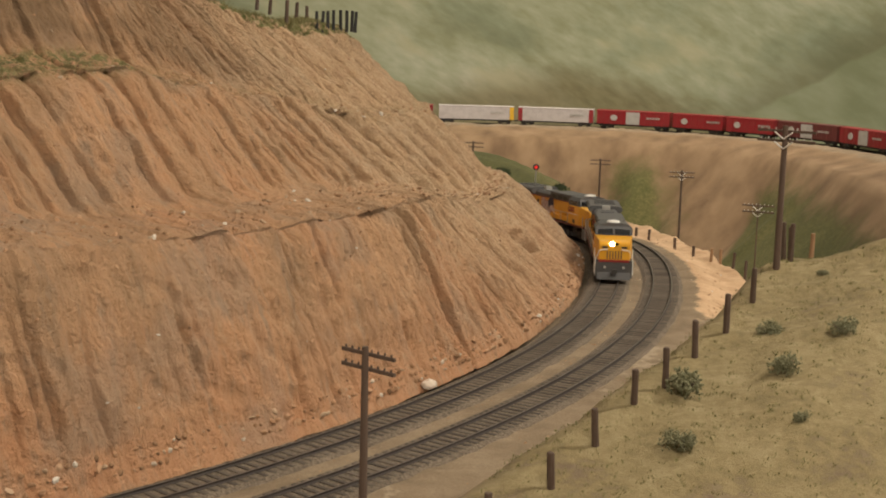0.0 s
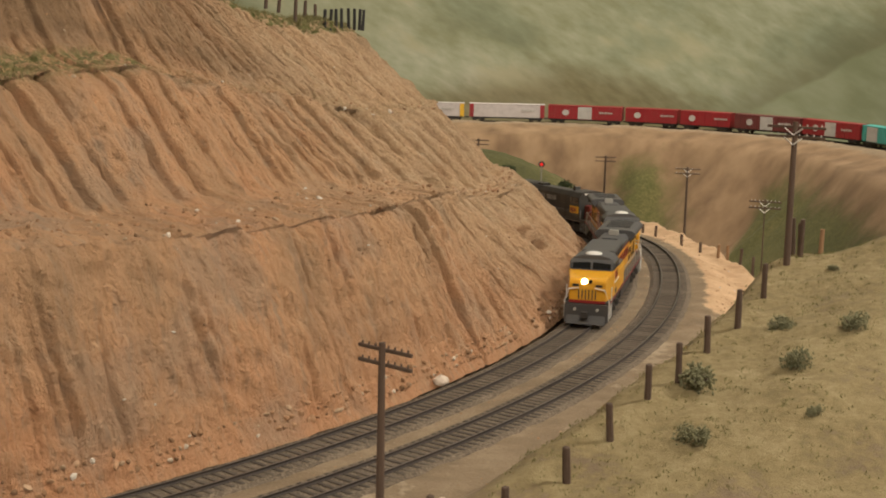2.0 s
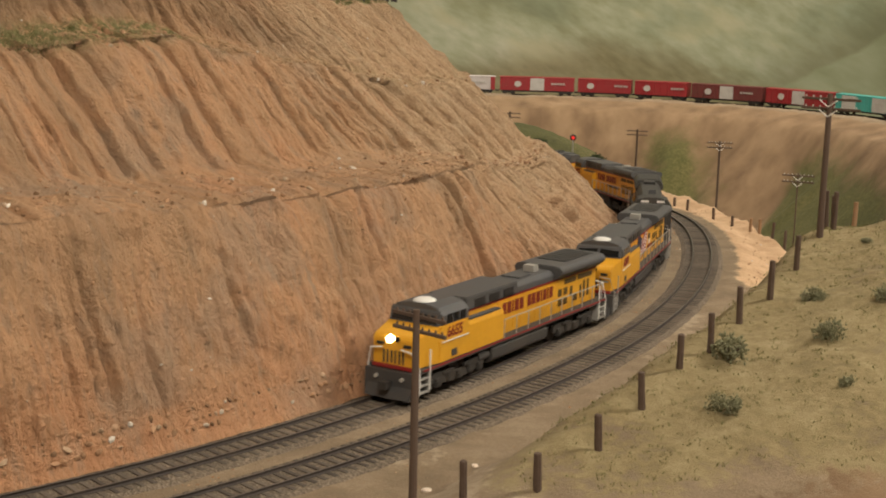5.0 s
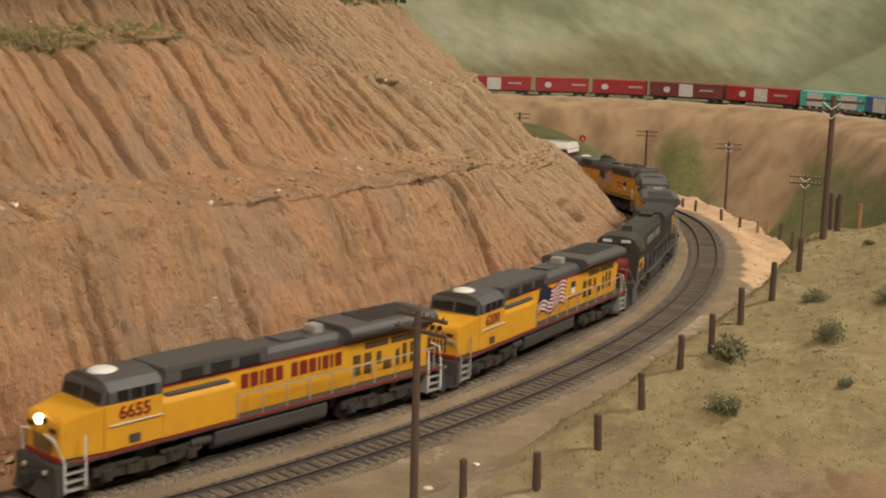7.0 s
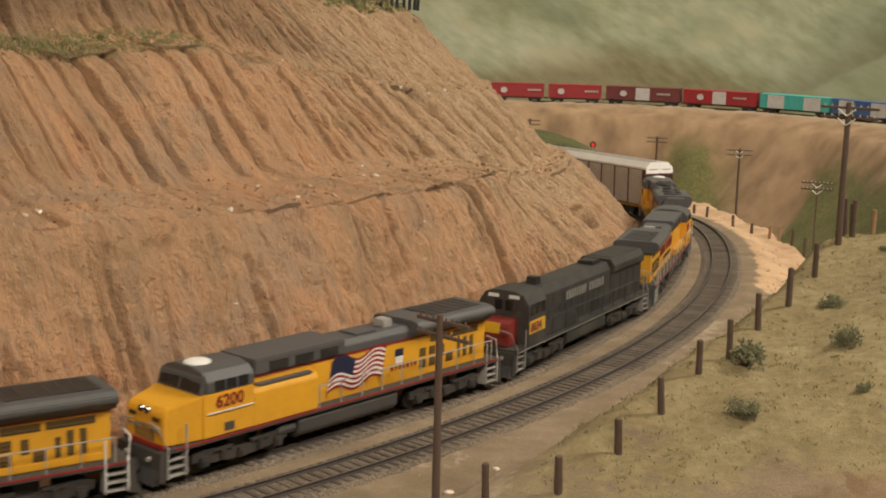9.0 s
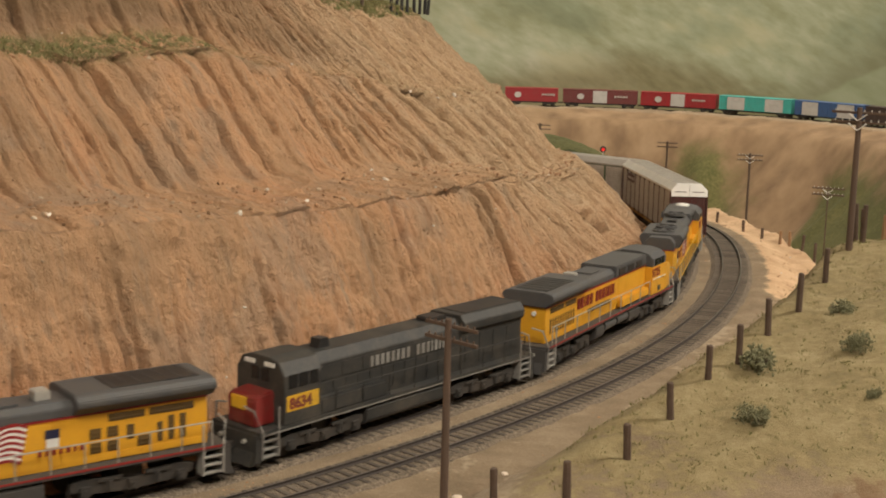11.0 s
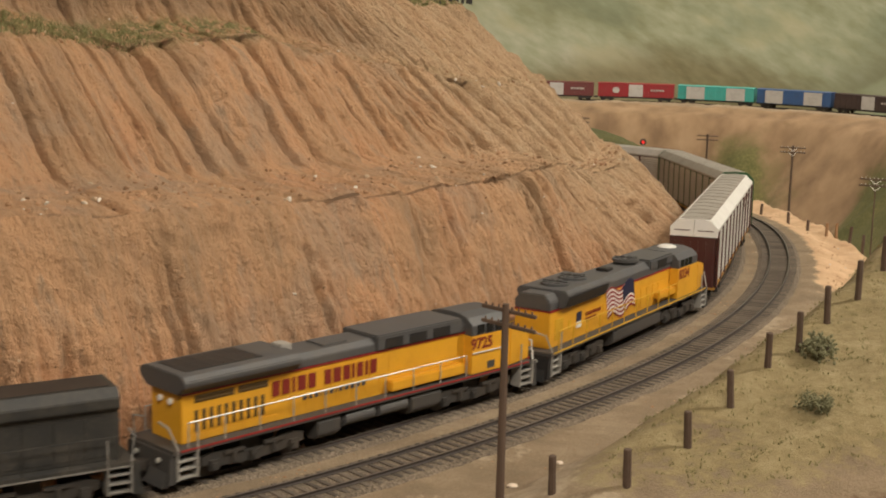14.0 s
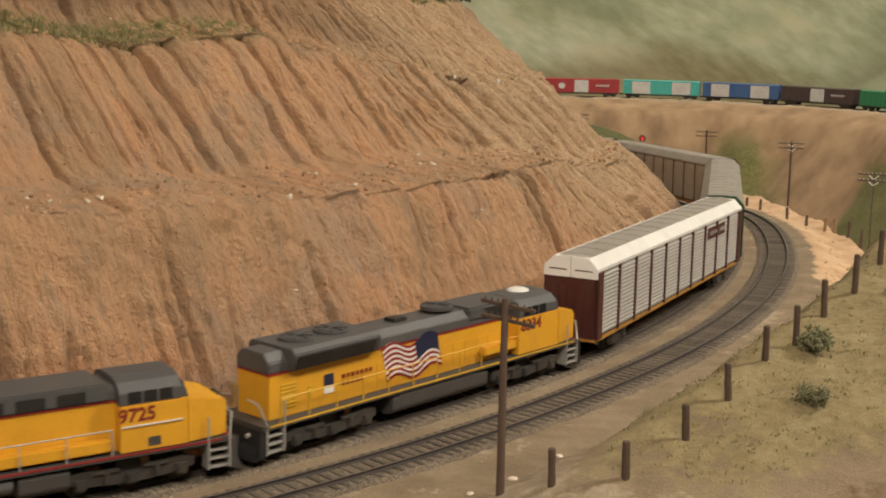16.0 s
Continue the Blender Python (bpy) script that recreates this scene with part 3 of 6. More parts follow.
            plain = 0.026 + 1.10 * max(min(z, 0.09), 0.0) + 0.92 * max(0.0, z - 0.09)
            uu = 0.024 + (u + (plain - u) * 0.75 * max(0.0, right * 1.3 - 0.3) - 0.024) * q - d * 0.9
            verts.append((lx[j] - math.sin(lth[j]) * uu, ly[j] + math.cos(lth[j]) * uu, zz + d * 0.5 * foot))
            along.append((c + tier, vv[j] * 0.42, max(zz, 0.0)))
            buff.append(right * min(1.0, 0.45 + z / 0.12))
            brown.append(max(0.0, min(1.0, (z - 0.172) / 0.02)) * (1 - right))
            grass.append(max(math.exp(-((z - 0.171) / 0.006) ** 2) * (0.95 if s < 0.75 else 0.2), 1.0 if z > 0.253 else 0.0))
    nv = len(vv)
    a = (np.arange(len(ss) - 1)[:, None] * nv + np.arange(nv - 1)[None]).ravel()
    faces = np.stack([a, a + nv, a + nv + 1, a + 1], 1)
    me = bpy.data.meshes.new("hillside")
    me.from_pydata(verts, [], faces[:, ::-1].tolist())
    me.attributes.new("along", "FLOAT_VECTOR", "POINT").data.foreach_set("vector", np.array(along, np.float32).ravel())
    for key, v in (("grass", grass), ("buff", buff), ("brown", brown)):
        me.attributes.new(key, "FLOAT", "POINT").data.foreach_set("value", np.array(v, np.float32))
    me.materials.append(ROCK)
    me.shade_smooth()
    ROCK_SPOTS.extend((pz[j], ss[k], verts[k * nv + j]) for k in range(0, len(ss), 3) for j in range(0, nv, 2) if 0.0 < ss[k] < 1.45)
    return tagged(new("rock_face", me), "carved tan and salmon hillside in two benches, fluted by erosion", "cliff", kind="structure")


rock_face = hillside()


# ---------------------------------------------------------------- room
def slab(name, x0, x1, y0, y1, z0, z1, material, label, category):
    bm = bmesh.new()
    box(bm, x0, x1, y0, y1, z0, z1)
    return tagged(part(name, bm, material), label, category, kind="structure")


slab("backdrop", -3.0, 4.2, 5.0, 5.06, -1.1, 1.5, BACKDROP, "soft green rolling hills painted on the wall", "backdrop")
slab("ceiling", -3.0, 4.2, -2.6, 5.0, 1.5, 1.56, WALL_PAINT, "plain pale ceiling", "ceiling")
slab("floor", -3.0, 4.2, -2.6, 5.0, -1.16, -1.1, WALL_PAINT, "plain floor of the layout room", "floor")
slab("wall_south", -3.0, 4.2, -2.66, -2.6, -1.1, 1.5, WALL_PAINT, "plain wall behind the viewer", "wall")
slab("wall_west", -3.06, -3.0, -2.6, 5.0, -1.1, 1.5, WALL_PAINT, "plain wall of the layout room", "wall")
slab("wall_east", 4.2, 4.26, -2.6, 5.0, -1.1, 1.5, BACKDROP, "painted hills on the side wall", "wall")


# ---------------------------------------------------------------- tracks
def ribbon(name, xs, ys, ths, profile, material, parent, z0, label=""):
    """A cross-section (offset, height) carried along a line."""
    zs = np.broadcast_to(z0, len(xs))
    n = len(profile)
    verts, faces = [], []
    for x, y, th, base in zip(xs, ys, ths, zs):
        for o, z in profile:
            verts.append((x - math.sin(th) * o, y + math.cos(th) * o, base + z))
    for i in range(len(xs) - 1):
        for k in range(n - 1):
            a = i * n + k
            faces.append((a, a + n, a + n + 1, a + 1))
    me = bpy.data.meshes.new(name)
    me.from_pydata(verts, [], faces)
    for mat in (material if isinstance(material, tuple) else (material,)):
        me.materials.append(mat)
    return part(name, me, None, parent, label)


RAIL = [(-0.0008, -0.0021), (-0.0006, -0.0017), (-0.0002, -0.0014), (-0.0002, -0.0006), (-0.00055, -0.0004), (-0.00055, -0.0001), (-0.0004, 0.0),
        (0.0004, 0.0), (0.00055, -0.0001), (0.00055, -0.0004), (0.0002, -0.0006), (0.0002, -0.0014), (0.0006, -0.0017), (0.0008, -0.0021)]


def rail(xs, ys, ths, o, parent, z0):
    ob = ribbon("rail", xs, ys, ths, [(o + a, b) for a, b in RAIL], (RUST, STEEL), parent, z0)
    n = len(RAIL) - 1
    idx = [1 if k % n in (5, 6, 7) else 0 for k in range(len(ob.data.polygons))]
    ob.data.polygons.foreach_set("material_index", idx)
    return ob


def tie_mesh():
    bm = bmesh.new()
    box(bm, -0.00125, 0.00125, -0.0152, 0.0152, -0.0020, 0.0)
    return mesh_of("tie", bevelled(bm, 0.0003), TIE)


TIE_MESH = tie_mesh()


def railway_track(label, xs, ys, ths, z0, s, ties_from, ties_to, gravel):
    track = empty("railway_track", label, "railway track", "railway tracks")
    part_rows = [(-0.0215, -0.0062), (-0.0180, -0.0035), (-0.0155, -0.0024), (-0.0075, -0.0026), (0.0, -0.0027), (0.0075, -0.0026), (0.0155, -0.0024), (0.0180, -0.0035), (0.0215, -0.0062)]
    ribbon("ballast", xs, ys, ths, part_rows, gravel, track, z0, "grey stone ballast")
    for o in (-GAUGE / 2, GAUGE / 2):
        rail(xs, ys, ths, o, track, z0)
    rng = random.Random(4)
    d = ties_from
    while d < ties_to:
        x, y, th = np.interp(d, s, xs), np.interp(d, s, ys), np.interp(d, s, ths)
        ob = part("tie", TIE_MESH, None, track)
        zt = float(np.interp(d, s, np.broadcast_to(z0, len(s))))
        ob.matrix_basis = pose(x + rng.uniform(-0.0003, 0.0003), y, zt - 0.0020, 0, rng.uniform(-0.5, 0.5), math.degrees(th) + rng.uniform(-1.5, 1.5))
        d += 0.0064
    return track


keep = slice(None, None, 3)
railway_track("inner mainline track on dark ballast at the foot of the cut", AX[keep], AY[keep], LTH[keep], GRADE[keep], A_LEN[keep], 0.02, 1.82, BALLAST)
railway_track("outer mainline track with weathered rails on dark ballast", LX[keep], LY[keep], LTH[keep], GRADE[keep], LINE_S[keep], 0.0, 1.86, BALLAST)
far_d = np.arange(-2.6, 1.9, 0.02)
far_pts = np.array([on_far(d) for d in far_d])
railway_track("far track on a ledge across the valley", far_pts[:, 0], far_pts[:, 1], far_pts[:, 2], FAR_Z, far_d, -0.35, 1.45, BALLAST)


# ---------------------------------------------------------------- rolling stock (drawn in full-size metres, then brought to 1:87)
S = 1 / 87.1
CONSIST, FAR_CONSIST = [], []


def scaled(bm):
    bmesh.ops.scale(bm, vec=(S, S, S), verts=bm.verts)
    bmesh.ops.recalc_face_normals(bm, faces=bm.faces)
    return bm


def piece(name, bm, material, parent, label="", smooth=False):
    return part(name, scaled(bm), material, parent, label, smooth)


def block(name, x0, x1, y0, y1, z0, z1, material, parent, label="", bevel=0.0):
    bm = bmesh.new()
    box(bm, x0, x1, y0, y1, z0, z1)
    if bevel:
        bevelled(bm, bevel, 2)
    return piece(name, bm, material, parent, label)


def solid(name, outline, axis, a, b, material, parent, label="", bevel=0.0):
    bm = bmesh.new()
    prism(bm, outline, axis, a, b)
    if bevel:
        bevelled(bm, bevel, 2)
    return piece(name, bm, material, parent, label)


def bar(name, lines, radius, material, parent, label=""):
    bm = bmesh.new()
    for pts in lines:
        rod(bm, pts, radius, 5)
    return piece(name, bm, material, parent, label)


def side_basis(side, x, y, z):
    """A frame for flat work on a vehicle's side: reads left to right from outside."""
    return Matrix(((-side, 0, 0, x), (0, 0, side, side * y), (0, 1, 0, z), (0, 0, 0, 1)))


def glyph(text, size, bold):
    cu = bpy.data.curves.new("figures", "FONT")
    cu.body, cu.size, cu.extrude, cu.offset = text, size, 0.015, bold
    cu.resolution_u = 3
    tmp = bpy.data.objects.new("figures", cu)
    me = bpy.data.meshes.new_from_object(tmp)
    bpy.data.objects.remove(tmp)
    bpy.data.curves.remove(cu)
    return me


def numbers(text, size, side, x, y, z, material, parent, bold=0.02):
    """Raised figures on a vehicle's side, starting at x, one part to a figure."""
    def reach(t):
        return max(v.co.x for v in glyph(t, size, bold).vertices)
    step = reach("00") - reach("0")
    for k, ch in enumerate(text):
        me = glyph(ch, size, bold)
        me.transform(Matrix.Scale(S, 4) @ side_basis(side, x, y, z) @ Matrix.Translation((k * step, 0, 0)))
        me.materials.clear()
        me.materials.append(material)
        part("figure", me, None, parent, "painted running number")


def letter_bars(widths, height, side, x, y, z, material, parent, gap=0.13):
    """A painted name as plain bars, one to a letter; 0 is a gap."""
    at = 0.0
    for w in widths:
        if w:
            bm = bmesh.new()
            box(bm, at, at + w, 0, height, -0.01, 0.02)
            bmesh.ops.transform(bm, matrix=side_basis(side, x, y, z), verts=bm.verts)
            piece("letter_bar", bm, material, parent)
        at += (w or 0.35) + (gap if w else 0.0)


def flag(side, x, y, z, w, h, parent):
    """A waving striped flag with a dark corner field, painted on the side."""
    n = 16
    holder = None

    def sway(u):
        return 0.13 * h * math.sin(u * 9.5) + 0.10 * h * u

    def stripe(v0, v1, u0, u1, material, name, lift):
        bm = bmesh.new()
        rows = []
        for i in range(n + 1):
            u = u0 + (u1 - u0) * i / n
            for v in (v0, v1):
                rows.append((u * w + 0.22 * (v - 0.5) * h * side, v * h + sway(u)))
        vs = [bm.verts.new((a, b, lift)) for a, b in rows]
        lo = [bm.verts.new((a, b, -0.01)) for a, b in rows]
        for i in range(n):
            a = 2 * i
            bm.faces.new((vs[a], vs[a + 2], vs[a + 3], vs[a + 1]))
            bm.faces.new((vs[a], lo[a], lo[a + 2], vs[a + 2]))
            bm.faces.new((vs[a + 1], vs[a + 3], lo[a + 3], lo[a + 1]))
        bmesh.ops.transform(bm, matrix=side_basis(side, x, y, z), verts=bm.verts)
        return piece(name, bm, material, holder or parent)
    holder = stripe(0.0, 1.0, 0.0, 1.0, WHITE, "flag", 0.012)
    for k in range(7):
        stripe(k * 2 / 13, (k * 2 + 1) / 13, 0.0, 1.0, RED, "stripe", 0.022)
    a, b = (0.0, 0.42) if side > 0 else (0.58, 1.0)
    stripe(0.46, 1.0, a, b, BLUE, "field", 0.030)
    return holder


def truck_parts(x, parent, axles, wheel=0.53, metal=TRUCK, long=2.0):
    """A bogie: side frames, springs, axle boxes and wheels."""
    truck = tagged(new("truck"), "dusty grey bogie with side frames")
    truck.parent = parent
    truck.location = (x * S, 0, 0)
    for side in (1, -1):
        bm = bmesh.new()
        reach = long * (axles - 1) / 2 + 0.55
        outline = [(-reach, 0.62), (-reach, 0.95), (-reach + 0.5, 1.06), (-0.9, 0.98), (-0.5, 0.78), (0.5, 0.78), (0.9, 0.98), (reach - 0.5, 1.06), (reach, 0.95), (reach, 0.62),
                   (reach - 0.9, 0.44), (0.7, 0.36), (-0.7, 0.36), (-reach + 0.9, 0.44)]
        prism(bm, outline, "y", side * 1.10, side * 1.27)
        for k in range(axles):
            ax = (k - (axles - 1) / 2) * long
            box(bm, ax - 0.2, ax + 0.2, side * 1.26 - 0.14, side * 1.26 + 0.14, 0.36, 0.78)
            drum(bm, (ax, side * 1.41, 0.53), "y", 0.15, 0.1, 10)
        for k in (-1, 1):
            drum(bm, (k * long * 0.5, side * 1.30, 0.68), "z", 0.13, 0.42, 8)
            box(bm, k * long * 0.5 - 0.5, k * long * 0.5 + 0.5, side * 1.26 - 0.1, side * 1.26 + 0.1, 0.88, 1.0)
        piece("sideframe", bm, metal, truck)
    for k in range(axles):
        ax = (k - (axles - 1) / 2) * long
        for side in (1, -1):
            bm = bmesh.new()
            drum(bm, (ax, side * 0.76, wheel), "y", wheel, 0.13, 20)
            drum(bm, (ax, side * 0.69, wheel), "y", wheel + 0.03, 0.04, 20)
            piece("wheel", bm, RUST, truck)
    bm = bmesh.new()
    box(bm, -0.5, 0.5, -1.0, 1.0, 0.5, 1.15)
    piece("bolster", bm, metal, truck)
    return truck


def coupler(x, way, parent):
    bm = bmesh.new()
    box(bm, min(x, x + way * 0.75), max(x, x + way * 0.75), -0.13, 0.13, 0.72, 0.98)
    box(bm, x + way * 0.6 - 0.16, x + way * 0.6 + 0.16, -0.24, 0.2, 0.66, 1.04)
    return piece("coupler", bm, TRUCK, parent)


def stairwell(x, way, parent, material, rails):
    """Corner steps, pilot plate and end handrails of a locomotive."""
    bm = bmesh.new()
    prism(bm, [(x - way * 0.15, 0.25), (x + way * 0.18, 0.25), (x + way * 0.12, 1.45), (x - way * 0.15, 1.45)], "y", -1.45, 1.45)
    prism(bm, [(x + way * 0.1, 0.12), (x + way * 0.42, 0.16), (x + way * 0.16, 0.72), (x + way * 0.1, 0.72)], "y", -1.3, 1.3)
    piece("pilot", bm, material, parent, "grey pilot with plough")
    for side in (1, -1):
        bm = bmesh.new()
        for i, z in enumerate((0.38, 0.72, 1.06)):
            box(bm, x - way * 1.05, x - way * 0.25, side * 1.22 - 0.26, side * 1.22 + 0.26, z, z + 0.07)
        for xx in (x - way * 1.1, x - way * 0.2):
            box(bm, xx - 0.03, xx + 0.03, side * 1.22 - 0.3, side * 1.22 + 0.3, 0.34, 1.42)
        piece("step", bm, SILVER if rails is WHITE else rails, parent)
        bar("handrail", [[(x - way * 0.2, side * 1.5, 0.5), (x - way * 0.2, side * 1.5, 1.6), (x + way * 0.02, side * 1.2, 2.45), (x + way * 0.02, side * 0.55, 2.55)],
                         [(x - way * 1.1, side * 1.52, 0.5), (x - way * 1.1, side * 1.52, 2.5)]], 0.045, rails, parent, "pale bent handrail")
    bm = bmesh.new()
    for y in (-0.75, 0.75):
        drum(bm, (x + way * 0.2, y, 1.12), "x", 0.10, 0.14, 10)
    piece("ditch_light", bm, INSULATOR, parent)


def side_rails(side, y, x0, x1, z, posts, parent, material):
    lines = [[(x0, side * y, z + 1.0), (x1, side * y, z + 1.0)]]
    for k in range(posts):
        x = x0 + (x1 - x0) * k / (posts - 1)
        lines.append([(x, side * y, z), (x, side * y, z + 1.0)])
    return bar("walkway_rail", lines, 0.032, material, parent)


def headlights(x, z, parent, lit, gap=0.2, y0=0.0):
    for k, y in enumerate((-gap, gap)):
        bm = bmesh.new()
        on = lit and k == 0
        drum(bm, (x, y0 + y, z), "x", 0.20 if on else 0.13, 0.12, 14)
        piece("headlight", bm, LIT if on else DARK_GLASS, parent, "lit round headlight" if on else "unlit headlight")


def wide_cab(loco, x0, x1, body, roof, stripe):
    """Wide-nosed cab: x0 its rear wall, x1 the nose front."""
    w = 1.52
    lower = solid("cab", [(x0, 1.6), (x1 - 1.75, 1.6), (x1 - 1.75, 3.44), (x0, 3.44)], "y", -w, w, body, loco, "yellow cab side", 0.03)
    solid("cab_top", [(-w, 3.445), (-w, 3.92), (-w + 0.34, 4.27), (-0.55, 4.42), (0.55, 4.42), (w - 0.34, 4.27), (w, 3.92), (w, 3.445)], "x", x0, x1 - 1.95, roof, loco, "grey cab roof and window band", 0.03)
    bm = bmesh.new()
    # brow over the windscreen
    prism(bm, [(x1 - 1.96, 3.445), (x1 - 1.66, 3.445), (x1 - 1.86, 4.05), (x1 - 1.96, 4.16)], "y", -w + 0.1, w - 0.1)
    piece("windscreen_frame", bm, roof, loco)
    for side in (1, -1):
        bm = bmesh.new()
        prism(bm, [(side * 0.08, 3.52), (side * 1.30, 3.52), (side * 1.28, 3.92), (side * 0.08, 4.0)], "x", -0.015, 0.015)
        bmesh.ops.transform(bm, matrix=pose(x1 - 1.645, 0, 3.445, 0, -18) @ pose(0, 0, -3.445), verts=bm.verts)
        piece("windscreen", bm, DARK_GLASS, loco, "dark windscreen pane")
        for k in range(3):
            xx = x0 + 0.35 + k * 0.62
            block("side_window", xx, xx + 0.5, side * w - 0.02, side * w + 0.02, 3.52, 3.94, DARK_GLASS, loco)
    bm = bmesh.new()
    vs = prism(bm, [(x1 - 1.75, 1.6), (x1, 1.6), (x1 + 0.02, 2.92), (x1 - 0.16, 3.12), (x1 - 1.75, 3.44)], "y", -w, w)
    for v in vs:
        if v.co.x > x1 - 0.5:
            v.co.y *= 0.80
    bevelled(bm, 0.05, 2)
    nose = piece("nose", bm, body, loco, "sloping yellow nose")
    solid("nose_stripe", [(x1 - 0.9, 1.5), (x1 + 0.06, 1.5), (x1 + 0.06, 1.68), (x1 - 0.9, 1.68)], "y", -w * 0.8, w * 0.8, stripe, loco)
    for side in (1, -1):
        block("number_board", x1 - 0.05, x1 + 0.05, side * 0.78 - 0.22, side * 0.78 + 0.22, 2.60, 2.76, BLACK, nose)
    for y in (-0.56, -0.34, -0.11, 0.11, 0.34, 0.56):
        block("nose_rib", x1, x1 + 0.06, y - 0.035, y + 0.035, 1.75, 2.4, FRAME_GREY, nose)
    return lower


def dome(x, z, parent):
    bm = bmesh.new()
    bmesh.ops.create_uvsphere(bm, u_segments=16, v_segments=8, radius=0.62, matrix=pose(x, 0, z) @ Matrix.Diagonal((1, 0.95, 0.3, 1)))
    return piece("antenna_dome", bm, WHITE, parent, "white antenna dome", True)


def sill(loco, x0, x1, body, stripe):
    block("walkway", x0, x1, -1.53, 1.53, 1.40, 1.58, FRAME_GREY, loco)
    for side in (1, -1):
        block("stripe", x0 + 0.3, x1 - 0.3, side * 1.535 - 0.015, side * 1.535 + 0.015, 1.49, 1.57, stripe, loco, "red sill stripe")


def fuel_tank(loco, x0, x1, material):
    bm = bmesh.new()
    prism(bm, [(-1.45, 1.22), (-1.45, 0.66), (-1.1, 0.38), (1.1, 0.38), (1.45, 0.66), (1.45, 1.22), (1.2, 1.4), (-1.2, 1.4)], "x", x0, x1)
    return piece("fuel_tank", bevelled(bm, 0.05, 2), material, loco, "grey fuel tank")


# hood yellow darkened: the shade within the louvre openings is in this colour
LOUVRE_SHADE = paint("shadowed_louvre_amber", (0.11, 0.062, 0.014), 0.6, dirt=0.4)


def louvres(loco, side, y, spots, material=None):
    for x, z, w, h in spots:
        bm = bmesh.new()
        box(bm, x, x + w, side * y - 0.01, side * y + 0.02, z, z + h)
        k = 0
        while z + 0.06 + k * 0.16 < z + h - 0.05:
            box(bm, x + 0.03, x + w - 0.03, side * y, side * y + side * 0.045, z + 0.06 + k * 0.16, z + 0.12 + k * 0.16)
            k += 1
        piece("louvre", bm, material or LOUVRE_SHADE, loco)


def doors(loco, side, y, x0, x1, n, z0, z1, material):
    w = (x1 - x0) / n
    for k in range(n):
        block("hood_door", x0 + k * w + 0.03, x0 + (k + 1) * w - 0.03, side * y - 0.02, side * y + 0.025, z0, z1, material, loco, bevel=0.015)


